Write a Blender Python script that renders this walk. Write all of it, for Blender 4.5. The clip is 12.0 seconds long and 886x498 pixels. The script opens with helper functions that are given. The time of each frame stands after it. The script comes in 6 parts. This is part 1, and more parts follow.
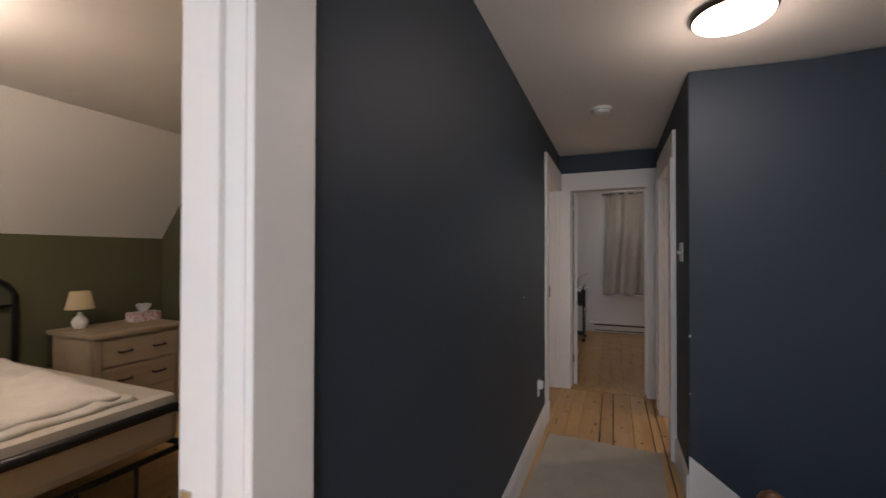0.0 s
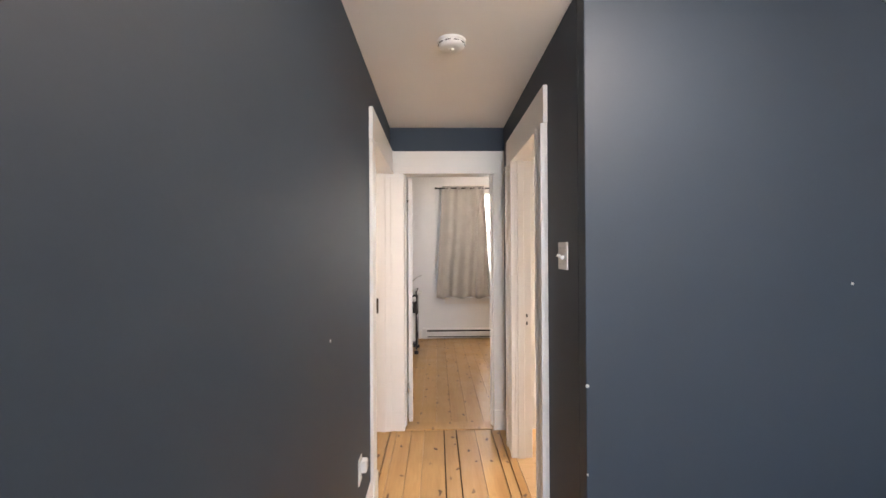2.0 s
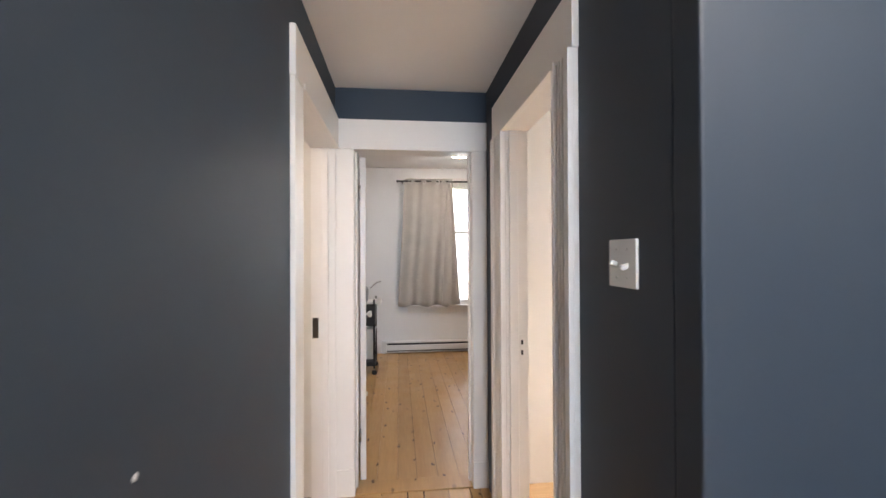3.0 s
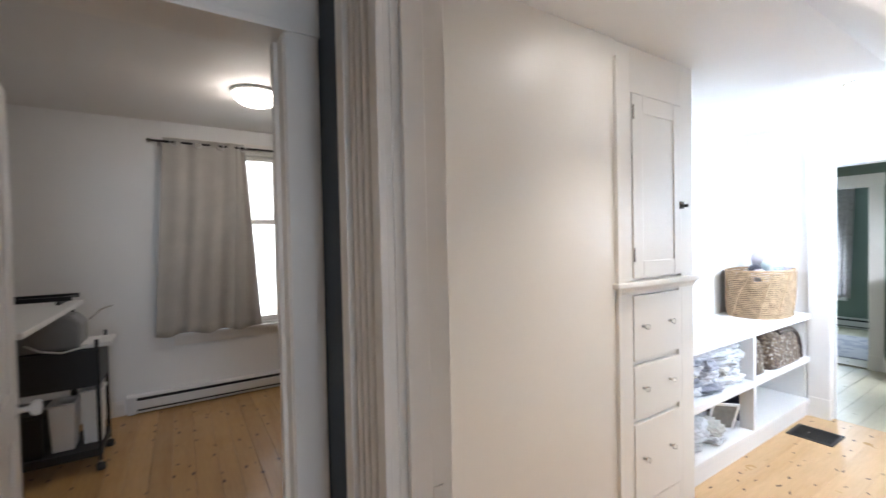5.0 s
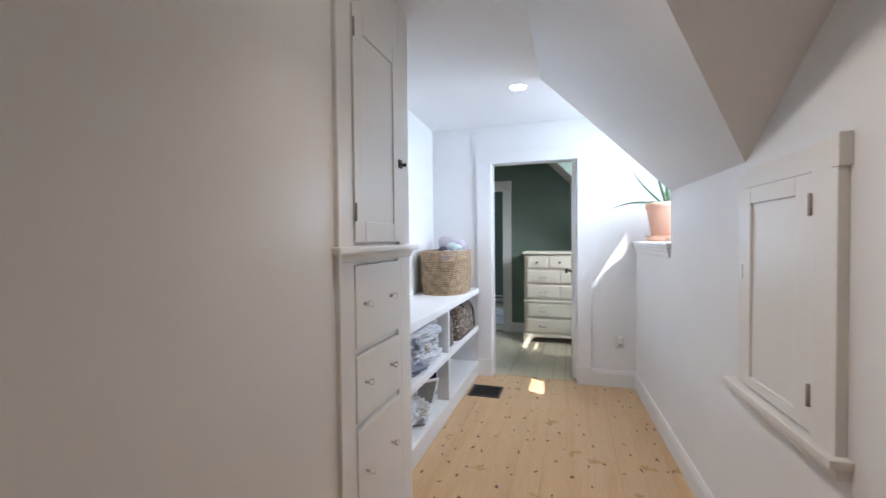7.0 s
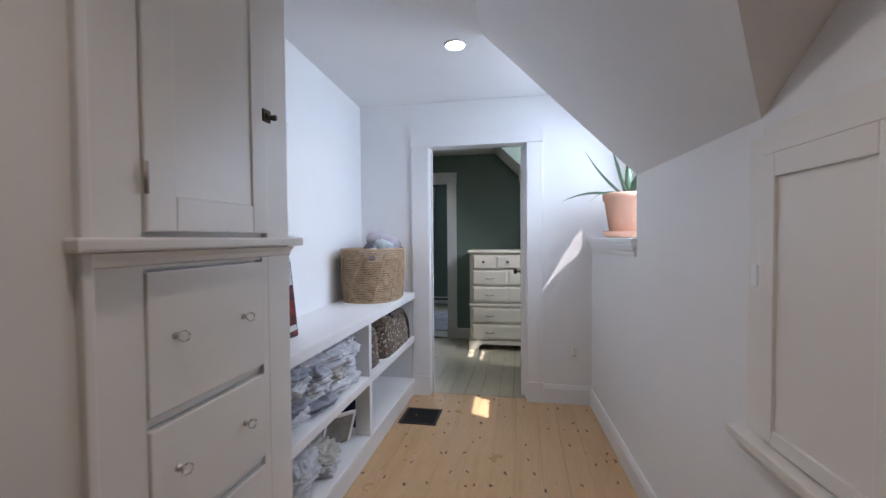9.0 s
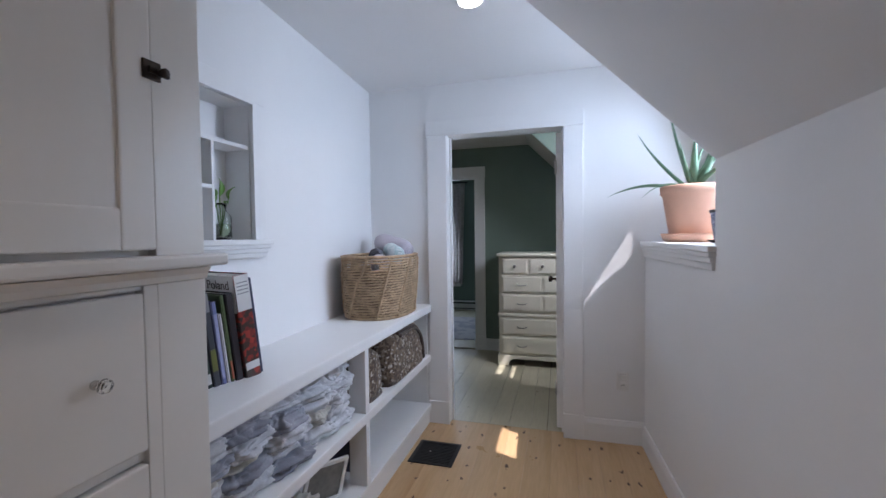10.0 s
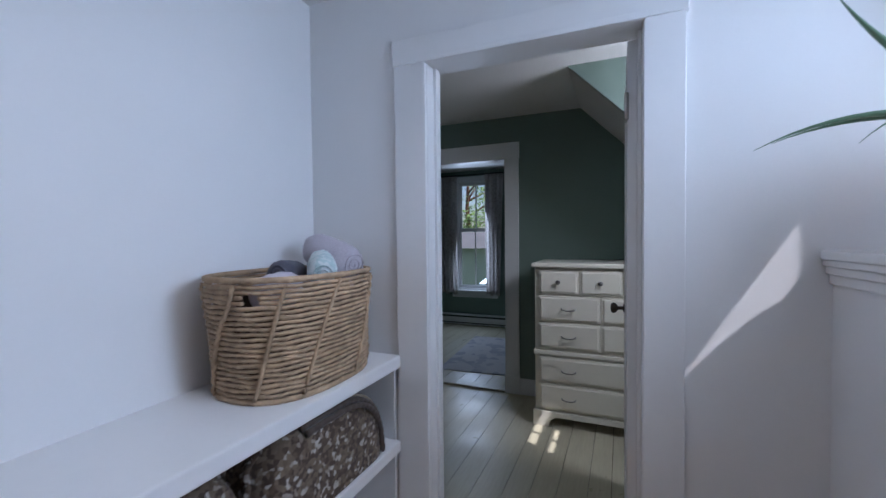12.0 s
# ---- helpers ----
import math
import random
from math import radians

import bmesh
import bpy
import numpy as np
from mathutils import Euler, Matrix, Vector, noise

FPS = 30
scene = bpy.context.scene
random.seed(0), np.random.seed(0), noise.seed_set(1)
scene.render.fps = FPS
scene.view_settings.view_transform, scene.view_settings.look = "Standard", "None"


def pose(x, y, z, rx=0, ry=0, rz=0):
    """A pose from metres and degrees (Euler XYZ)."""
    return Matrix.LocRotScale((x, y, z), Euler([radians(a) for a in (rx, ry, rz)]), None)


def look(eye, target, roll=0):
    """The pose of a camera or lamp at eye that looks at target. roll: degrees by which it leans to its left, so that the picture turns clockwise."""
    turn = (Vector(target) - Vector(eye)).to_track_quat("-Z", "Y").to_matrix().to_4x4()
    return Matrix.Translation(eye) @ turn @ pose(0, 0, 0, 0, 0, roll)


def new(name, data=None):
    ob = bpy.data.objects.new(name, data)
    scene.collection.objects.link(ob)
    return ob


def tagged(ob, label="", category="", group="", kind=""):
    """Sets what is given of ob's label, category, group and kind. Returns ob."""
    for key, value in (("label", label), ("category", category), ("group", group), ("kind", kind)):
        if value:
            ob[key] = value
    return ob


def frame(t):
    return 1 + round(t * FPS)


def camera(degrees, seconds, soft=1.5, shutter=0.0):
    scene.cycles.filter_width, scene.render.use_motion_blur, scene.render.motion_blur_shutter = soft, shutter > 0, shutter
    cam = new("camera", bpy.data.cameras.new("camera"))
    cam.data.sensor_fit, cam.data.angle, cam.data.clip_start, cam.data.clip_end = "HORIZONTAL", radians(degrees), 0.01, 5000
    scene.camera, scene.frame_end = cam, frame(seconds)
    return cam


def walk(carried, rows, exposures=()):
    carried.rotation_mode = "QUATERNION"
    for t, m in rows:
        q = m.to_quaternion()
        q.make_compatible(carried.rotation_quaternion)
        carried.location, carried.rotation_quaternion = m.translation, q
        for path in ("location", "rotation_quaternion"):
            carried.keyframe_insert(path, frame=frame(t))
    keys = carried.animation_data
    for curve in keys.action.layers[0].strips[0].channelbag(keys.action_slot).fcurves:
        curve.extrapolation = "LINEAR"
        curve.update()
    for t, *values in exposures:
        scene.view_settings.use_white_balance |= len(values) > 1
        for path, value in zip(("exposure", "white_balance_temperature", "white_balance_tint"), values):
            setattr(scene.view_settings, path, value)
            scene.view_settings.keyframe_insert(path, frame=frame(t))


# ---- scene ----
cam = camera(93.9, 12.0, shutter=0.3)
PATH = [
    (0, (-0.382, -4.378, 1.36), (-1.143, -2.528, 1.382), 0.1),
    (0.5, (-0.439, -4.194, 1.373), (-0.934, -2.257, 1.394), -0.1),
    (1, (-0.474, -3.958, 1.387), (-0.752, -1.978, 1.402), -0.3),
    (1.5, (-0.489, -3.615, 1.395), (-0.589, -1.617, 1.405), -0.3),
    (2, (-0.527, -3.239, 1.394), (-0.498, -1.239, 1.404), -0.3),
    (2.5, (-0.536, -2.859, 1.397), (-0.405, -0.864, 1.409), -0.4),
    (4.5, (-0.398, -1.338, 1.42), (0.32, 0.529, 1.426), -0.6),
    (5, (-0.323, -1.123, 1.459), (0.744, 0.568, 1.417), -1.2),
    (5.5, (-0.211, -0.939, 1.41), (1.177, 0.5, 1.369), -1.0),
    (6, (-0.102, -0.841, 1.366), (1.527, 0.318, 1.317), -0.9),
    (6.5, (0.0, -0.78, 1.303), (1.807, 0.076, 1.258), -0.8),
    (7, (0.106, -0.724, 1.277), (2.016, -0.134, 1.23), -0.6),
    (7.5, (0.186, -0.695, 1.267), (2.151, -0.324, 1.218), -0.4),
    (9.5, (0.938, -0.747, 1.249), (2.902, -0.374, 1.194), -0.5),
    (10, (1.181, -0.756, 1.287), (3.105, -0.213, 1.226), -0.7),
    (10.5, (1.429, -0.789, 1.308), (3.308, -0.105, 1.247), -0.7),
    (11, (1.755, -0.804, 1.326), (3.599, -0.032, 1.26), -0.8),
    (11.5, (2.101, -0.748, 1.297), (3.94, 0.037, 1.237), -0.8),
    (12, (2.434, -0.714, 1.287), (4.271, 0.076, 1.235), -0.6),
]
walk(cam, [(t, look(eye, target, roll)) for t, eye, target, roll in PATH],
     [(0, 1.59, 6850, 20), (0.5, 1.92, 6950, 20), (1.0, 2.5, 7500, 20), (1.5, 3.29, 7200, 19), (2.0, 3.5, 7050, 18),
      (2.5, 3.54, 6750, 17), (4.5, 2.66, 6300, 13), (5.0, 2.45, 6250, 13), (5.5, 2.15, 6250, 13), (6.0, 1.82, 6200, 14),
      (6.5, 1.66, 6200, 15), (7.0, 1.44, 6200, 15), (7.5, 1.26, 6200, 16), (9.5, 0.65, 6120, 19), (10.5, 0.44, 5960, 19),
      (11.5, 0.24, 5750, 19), (12.0, 0.1, 5700, 19)])

# ---- world, sun, lamps ----
SUN_DIR = Vector((0.42, 1.0, -1.67)).normalized()
world = bpy.data.worlds.new("sky")
scene.world = world
world.use_nodes = True
wn = world.node_tree.nodes
sky = wn.new("ShaderNodeTexSky")
sky.sky_type = 'NISHITA'
sky.sun_disc = False
sky.sun_elevation = math.asin(-SUN_DIR.z)
sky.sun_rotation = math.atan2(-SUN_DIR.x, -SUN_DIR.y)
wn["Background"].inputs["Strength"].default_value = 0.10
world.node_tree.links.new(sky.outputs["Color"], wn["Background"].inputs["Color"])


def lamp(name, kind, m, energy, color, size=0.1, size_y=None):
    d = bpy.data.lights.new(name, kind)
    d.energy, d.color = energy, color
    if kind == 'AREA':
        d.size = size
        if size_y:
            d.shape, d.size_y = 'RECTANGLE', size_y
    elif kind == 'SUN':
        d.angle = radians(0.5)
    else:
        d.shadow_soft_size = size
    ob = new(name, d)
    ob.matrix_basis = m
    return ob


WARM, DAY = (1.0, 0.84, 0.68), (0.68, 0.84, 1.0)
lamp("sun", 'SUN', look((0, 0, 5), Vector((0, 0, 5)) + SUN_DIR), 5.0, (1.0, 0.95, 0.87))
lamp("hall_bulb", 'POINT', pose(0.075, -2.36, 2.11), 1.35, WARM, 0.11)
lamp("study_bulb", 'POINT', pose(0.17, 2.2, 2.38), 0.55, WARM, 0.10)
lamp("bedroom_bulb", 'POINT', pose(-2.75, -3.9, 2.22), 10.5, WARM, 0.09)
# Added fill for the side room, where no lamp is known.
lamp("side_room_fill", 'POINT', pose(-1.9, -0.9, 2.15), 0.8, WARM, 0.09)
downlight_lamp = lamp("downlight_bulb", 'SPOT', pose(2.972, -0.385, 2.285), 11, (1.0, 0.95, 0.88), 0.04).data
downlight_lamp.spot_size, downlight_lamp.spot_blend = radians(140), 1.0
landing = lamp("landing_bulb", 'SPOT', pose(1.11, -0.36, 2.29, -21), 16.0, (1.0, 0.88, 0.74), 0.045).data
landing.spot_size, landing.spot_blend = radians(120), 1.0
lamp("window_light_closet", 'AREA', look((3.38, -1.60, 1.78), (3.30, 0, 1.2)), 10.5, DAY, 0.7, 0.9).data.spread = radians(135)
lamp("window_light_green", 'AREA', look((4.62, -1.34, 1.90), (4.72, 0, 0.9)), 12.5, (0.92, 0.96, 1.0), 0.32, 0.45)
lamp("window_light_far", 'AREA', look((8.12, 1.26, 1.35), (6.0, 1.0, 1.0)), 8.7, DAY, 0.5, 1.5)
# Daylight fill from an assumed landing window, out of view.
lamp("landing_day_fill", 'AREA', look((-0.15, -5.98, 1.45), (-0.15, 0, 1.2)), 10.3, DAY, 1.0, 1.3)
# Added daylight fill for the bedroom; its window is made up.
lamp("bedroom_day_fill", 'AREA', look((-2.5, -5.98, 1.5), (-2.5, 0, 1.0)), 2.5, DAY, 0.9, 1.2)
lamp("window_light_study", 'AREA', look((0.2, 3.30, 1.5), (0, 0, 1.2)), 0.45, DAY, 0.9, 1.6)


# ---- materials ----
def nodes_of(name):
    m = bpy.data.materials.new(name)
    m.use_nodes = True
    n = m.node_tree.nodes
    return m, n, m.node_tree.links, n["Principled BSDF"]


def scaled(n, l, scale, own=False):
    if own:
        src = n.new("ShaderNodeTexCoord").outputs["Object"]
    else:
        src = n.new("ShaderNodeNewGeometry").outputs["Position"]
    v = n.new("ShaderNodeVectorMath")
    v.operation = 'MULTIPLY'
    v.inputs[1].default_value = scale
    l.new(src, v.inputs[0])
    return v.outputs[0]


def noise_at(n, l, vec, scale, detail=3, rough=0.55):
    t = n.new("ShaderNodeTexNoise")
    t.inputs["Scale"].default_value = scale
    t.inputs["Detail"].default_value = detail
    t.inputs["Roughness"].default_value = rough
    l.new(vec, t.inputs["Vector"])
    return t.outputs["Fac"]


def ramp(n, l, fac, stops):
    r = n.new("ShaderNodeValToRGB")
    e = r.color_ramp.elements
    while len(e) < len(stops):
        e.new(0.5)
    for el, (p, c) in zip(e, stops):
        el.position, el.color = p, (*c, 1)
    l.new(fac, r.inputs["Fac"])
    return r.outputs["Color"]


def mixed(n, l, a, b, fac, mode='MIX'):
    m = n.new("ShaderNodeMix")
    m.data_type, m.blend_type = 'RGBA', mode
    if isinstance(fac, float):
        m.inputs["Factor"].default_value = fac
    else:
        l.new(fac, m.inputs["Factor"])
    for sock, v in ((m.inputs[6], a), (m.inputs[7], b)):
        if isinstance(v, tuple):
            sock.default_value = (*v, 1)
        else:
            l.new(v, sock)
    return m.outputs[2]


def shade(c, k):
    return tuple(min(1.0, x * k) for x in c)


def bumped(n, l, b, height, strength, dist=0.002):
    u = n.new("ShaderNodeBump")
    u.inputs["Strength"].default_value = strength
    u.inputs["Distance"].default_value = dist
    l.new(height, u.inputs["Height"])
    l.new(u.outputs["Normal"], b.inputs["Normal"])


def plain(name, color, rough=0.5, metal=0.0, vary=0.06, grain=60.0, relief=0.1, spec=0.5, broad=1.3):
    """Paint, plastic, metal or cloth: two scales of variation in tone and gloss, fine relief."""
    m, n, l, b = nodes_of(name)
    vec = scaled(n, l, (1, 1, 1))
    big, fine = noise_at(n, l, vec, broad, 4), noise_at(n, l, vec, grain, 3)
    c = ramp(n, l, big, [(0.1, shade(color, 1 - 1.6 * vary)), (0.9, shade(color, 1 + 1.6 * vary))])
    c = mixed(n, l, c, ramp(n, l, fine, [(0.2, (1 - vary,) * 3), (0.8, (1, 1, 1))]), 0.6, 'MULTIPLY')
    l.new(c, b.inputs["Base Color"])
    r = ramp(n, l, big, [(0.0, (max(0.02, rough - 0.07),) * 3), (1.0, (min(1, rough + 0.07),) * 3)])
    l.new(r, b.inputs["Roughness"])
    b.inputs["Metallic"].default_value = metal
    b.inputs["Specular IOR Level"].default_value = spec
    if relief:
        bumped(n, l, b, fine, relief)
    return m


def glow(name, color, strength):
    m, n, l, b = nodes_of(name)
    b.inputs["Base Color"].default_value = (*color, 1)
    b.inputs["Emission Color"].default_value = (*color, 1)
    b.inputs["Emission Strength"].default_value = strength
    return m


def glass(name, color=(1, 1, 1), rough=0.0):
    m, n, l, b = nodes_of(name)
    b.inputs["Base Color"].default_value = (*color, 1)
    b.inputs["Roughness"].default_value = rough
    b.inputs["Transmission Weight"].default_value = 1.0
    b.inputs["IOR"].default_value = 1.45
    return m


def timber(name, light, dark, along='x', rough=0.4, knots=0.0, vary=0.25, ring=9.0, knot_color=(0.10, 0.045, 0.02), wear=0.0):
    """Boards: grain drawn out along one axis, tone by board, knots where the wood has them."""
    m, n, l, b = nodes_of(name)
    s = {'x': (0.09, 1, 1), 'y': (1, 0.09, 1), 'z': (1, 1, 0.09)}[along]
    info = n.new("ShaderNodeObjectInfo")
    shift = n.new("ShaderNodeVectorMath")
    shift.operation = 'ADD'
    l.new(scaled(n, l, s), shift.inputs[0])
    mul = n.new("ShaderNodeMath")
    mul.operation = 'MULTIPLY'
    mul.inputs[1].default_value = 7.0
    l.new(info.outputs["Random"], mul.inputs[0])
    l.new(mul.outputs[0], shift.inputs[1])
    vec = shift.outputs[0]
    g1, g2 = noise_at(n, l, vec, ring, 4, 0.6), noise_at(n, l, vec, 90, 2)
    c = ramp(n, l, g1, [(0.25, light), (0.5, shade(light, 0.93)), (0.75, dark)])
    c = mixed(n, l, c, ramp(n, l, g2, [(0.3, (0.86, 0.84, 0.80)), (0.7, (1, 1, 1))]), 0.7, 'MULTIPLY')
    c = mixed(n, l, c, ramp(n, l, info.outputs["Random"], [(0.0, (1 - vary,) * 3), (1.0, (1, 1, 1))]), 1.0, 'MULTIPLY')
    if knots:
        k = n.new("ShaderNodeTexVoronoi")
        k.voronoi_dimensions = '2D'
        k.inputs["Scale"].default_value = knots
        ks = {'x': (0.55, 1, 0.01), 'y': (1, 0.55, 0.01), 'z': (1, 0.01, 0.55)}[along]
        warp = n.new("ShaderNodeTexNoise")
        warp.inputs["Scale"].default_value = 22.0
        l.new(scaled(n, l, (1, 1, 1)), warp.inputs["Vector"])
        bent = n.new("ShaderNodeMix")
        bent.data_type, bent.blend_type = 'RGBA', 'LINEAR_LIGHT'
        bent.inputs["Factor"].default_value = 0.022
        l.new(scaled(n, l, ks), bent.inputs[6])
        l.new(warp.outputs["Color"], bent.inputs[7])
        l.new(bent.outputs[2], k.inputs["Vector"])
        spot = ramp(n, l, k.outputs["Distance"], [(0.05, (1, 1, 1)), (0.095, (0, 0, 0))])
        sep = n.new("ShaderNodeSeparateColor")
        l.new(k.outputs["Color"], sep.inputs["Color"])
        few = ramp(n, l, sep.outputs[0], [(0.30, (0, 0, 0)), (0.48, (1, 1, 1))])
        mask = mixed(n, l, spot, few, 1.0, 'MULTIPLY')
        c = mixed(n, l, c, knot_color, mask)
    l.new(c, b.inputs["Base Color"])
    r = ramp(n, l, noise_at(n, l, scaled(n, l, (1, 1, 1)), 4.0, 4), [(0.3, (rough - 0.08,) * 3), (0.7, (rough + 0.1,) * 3)])
    l.new(r, b.inputs["Roughness"])
    bumped(n, l, b, g2, 0.15)
    return m


def woven(name, a, b_, scale=260.0, rough=0.9, blotch=None):
    m, n, l, b = nodes_of(name)
    vec = scaled(n, l, (1, 1, 1))
    f, g = noise_at(n, l, vec, scale, 2), noise_at(n, l, vec, 5.0, 4)
    c = ramp(n, l, g, [(0.3, a), (0.7, b_)])
    c = mixed(n, l, c, ramp(n, l, f, [(0.3, (0.8,) * 3), (0.7, (1,) * 3)]), 0.8, 'MULTIPLY')
    if blotch:
        k = n.new("ShaderNodeTexVoronoi")
        k.inputs["Scale"].default_value = blotch[0]
        l.new(vec, k.inputs["Vector"])
        sep = n.new("ShaderNodeSeparateColor")
        l.new(k.outputs["Color"], sep.inputs["Color"])
        c = mixed(n, l, c, ramp(n, l, sep.outputs[0], blotch[1]), 0.9)
    l.new(c, b.inputs["Base Color"])
    b.inputs["Roughness"].default_value = rough
    b.inputs["Sheen Weight"].default_value = 0.15
    bumped(n, l, b, f, 0.35)
    return m


BLUE = plain("navy_wall_paint", (0.030, 0.0445, 0.064), 0.58, vary=0.10, grain=140, relief=0.08, broad=0.9, spec=0.4)
WHITE = plain("white_wall_paint", (0.80, 0.80, 0.80), 0.5, vary=0.03, grain=120, relief=0.08)
GLOSS = plain("white_gloss_paint", (0.76, 0.735, 0.69), 0.33, vary=0.025, grain=60, relief=0.04)
TRIM = plain("white_trim_paint", (0.80, 0.77, 0.735), 0.36, vary=0.035, grain=40, relief=0.03)
TRIMCOOL = plain("cool_white_trim_paint", (0.80, 0.80, 0.80), 0.36, vary=0.03, grain=40, relief=0.03)
CEIL = plain("ceiling_paint", (0.78, 0.76, 0.74), 0.7, vary=0.03, grain=150, relief=0.10)
CREAM = plain("cream_wall_paint", (0.72, 0.69, 0.64), 0.55, vary=0.04, grain=120, relief=0.08)
OLIVE = plain("olive_green_wall_paint", (0.115, 0.115, 0.062), 0.5, vary=0.08, grain=120, relief=0.08)
TEAL = plain("sage_teal_wall_paint", (0.19, 0.255, 0.22), 0.5, vary=0.07, grain=120, relief=0.08)
PINE_Y = timber("golden_pine_boards", (0.60, 0.36, 0.145), (0.46, 0.25, 0.085), 'y', 0.36, knots=8.0, vary=0.2)
PINE_X = timber("pale_pine_boards", (0.66, 0.44, 0.24), (0.54, 0.33, 0.155), 'x', 0.33, knots=10.5, vary=0.06, knot_color=(0.075, 0.028, 0.01))
PAINTED = timber("painted_cream_boards", (0.56, 0.52, 0.38), (0.52, 0.48, 0.34), 'x', 0.35, vary=0.08)
GAP = plain("dark_gap", (0.05, 0.025, 0.012), 0.9)
BROWNWOOD = timber("stained_brown_wood", (0.20, 0.085, 0.035), (0.10, 0.04, 0.018), 'z', 0.35)
BLACK = plain("black_metal", (0.012, 0.012, 0.014), 0.4, metal=0.3)
BLACKPL = plain("black_plastic", (0.018, 0.018, 0.02), 0.5)
STEEL = plain("brushed_nickel", (0.55, 0.54, 0.52), 0.28, metal=1.0)
PEWTER = plain("dark_pewter", (0.22, 0.21, 0.20), 0.35, metal=0.9)
HINGE = plain("painted_hinge", (0.34, 0.31, 0.27), 0.45, metal=0.2, vary=0.3)
BRONZE = plain("aged_bronze", (0.06, 0.045, 0.035), 0.4, metal=0.8)
PLASTIC = plain("white_plastic", (0.78, 0.77, 0.75), 0.35, vary=0.02)
HEATER = plain("heater_enamel", (0.72, 0.71, 0.70), 0.35, vary=0.03)
# Near-black colour that stands for shade inside slots and casings.
SHADOW = plain("slot_shade", (0.03, 0.03, 0.03), 0.8)
RUG = woven("beige_rug", (0.40, 0.35, 0.28), (0.46, 0.41, 0.34), 180)
CURTAIN = woven("linen_curtain", (0.44, 0.415, 0.38), (0.50, 0.475, 0.435), 300)
SHEER = woven("printed_curtain", (0.52, 0.48, 0.46), (0.62, 0.58, 0.56), 300, 0.9, (45, [(0.6, (0.60, 0.56, 0.54)), (0.85, (0.30, 0.24, 0.21))]))
sheer_nodes, sheer_links = SHEER.node_tree.nodes, SHEER.node_tree.links
thin = sheer_nodes.new("ShaderNodeBsdfTranslucent")
thin.inputs["Color"].default_value = (0.72, 0.69, 0.67, 1)
both = sheer_nodes.new("ShaderNodeMixShader")
both.inputs[0].default_value = 0.6
sheer_links.new(sheer_nodes["Principled BSDF"].outputs[0], both.inputs[1])
sheer_links.new(thin.outputs[0], both.inputs[2])
sheer_links.new(both.outputs[0], sheer_nodes["Material Output"].inputs["Surface"])
BEDDING = woven("cream_bedding", (0.66, 0.60, 0.52), (0.72, 0.67, 0.60), 240)
MATTRESS = woven("mattress_side", (0.52, 0.46, 0.38), (0.58, 0.52, 0.44), 200)
OAKGREY = timber("washed_oak", (0.46, 0.35, 0.24), (0.36, 0.26, 0.17), 'y', 0.5, vary=0.1)
SHADE = woven("pleated_lampshade", (0.62, 0.50, 0.30), (0.70, 0.57, 0.36), 220)
CERAMIC = plain("white_ceramic", (0.75, 0.74, 0.72), 0.18, vary=0.03)
PANE = glass("window_glass")
JAR = glass("clear_jar_glass", (0.93, 0.97, 0.95))
CRYSTAL = glass("crystal_knob_glass", (0.97, 0.97, 0.96))
WATER = glass("cloudy_water", (0.55, 0.60, 0.42))
DIFFUSER = glow("lamp_diffuser", (1.0, 0.93, 0.84), 5.0)
SPOTGLOW = glow("downlight_lens", (1.0, 0.95, 0.88), 12.0)
TERRA = plain("terracotta", (0.59, 0.355, 0.255), 0.75, vary=0.10, grain=35, relief=0.2)
SOIL = plain("potting_soil", (0.05, 0.035, 0.025), 0.95, vary=0.4, grain=90, relief=0.8)
ALOE = plain("aloe_leaf", (0.12, 0.22, 0.135), 0.42, vary=0.22, grain=50, relief=0.15)
LEAF = plain("fresh_green_leaf", (0.16, 0.33, 0.07), 0.45, vary=0.2, grain=60)
DARKLEAF = plain("dark_green_leaf", (0.03, 0.075, 0.03), 0.4, vary=0.2, grain=60)
DRESSER = plain("antique_white_paint", (0.74, 0.70, 0.60), 0.36, vary=0.05, grain=45, relief=0.1)
RAG = woven("brown_rag_rug", (0.11, 0.075, 0.05), (0.16, 0.11, 0.075), 160, 0.95, (80, [(0.3, (0.06, 0.038, 0.028)), (0.5, (0.12, 0.085, 0.055)), (0.84, (0.20, 0.15, 0.105)), (0.98, (0.52, 0.49, 0.45))]))
RAGEDGE = woven("rug_binding", (0.075, 0.055, 0.045), (0.10, 0.075, 0.06), 200)
LINEN = woven("white_cotton", (0.62, 0.62, 0.64), (0.72, 0.72, 0.74), 220)
GREYLINEN = woven("grey_cotton", (0.26, 0.27, 0.32), (0.44, 0.44, 0.49), 220)
ECRU = woven("ecru_cotton", (0.55, 0.52, 0.46), (0.66, 0.63, 0.57), 220)
SEAGRASS = plain("woven_seagrass", (0.47, 0.33, 0.205), 0.75, vary=0.36, grain=70, relief=0.6, broad=24)
# Darkened seagrass: the shade seen between strands, put into the colour.
SEASHADE = plain("seagrass_gap_shade", (0.07, 0.045, 0.025), 0.85, vary=0.25, grain=55, relief=0.5, broad=9)
PALERUG = woven("pale_patterned_rug", (0.50, 0.48, 0.50), (0.60, 0.58, 0.59), 160, 0.95, (11, [(0.6, (0.56, 0.54, 0.55)), (0.8, (0.36, 0.36, 0.42))]))


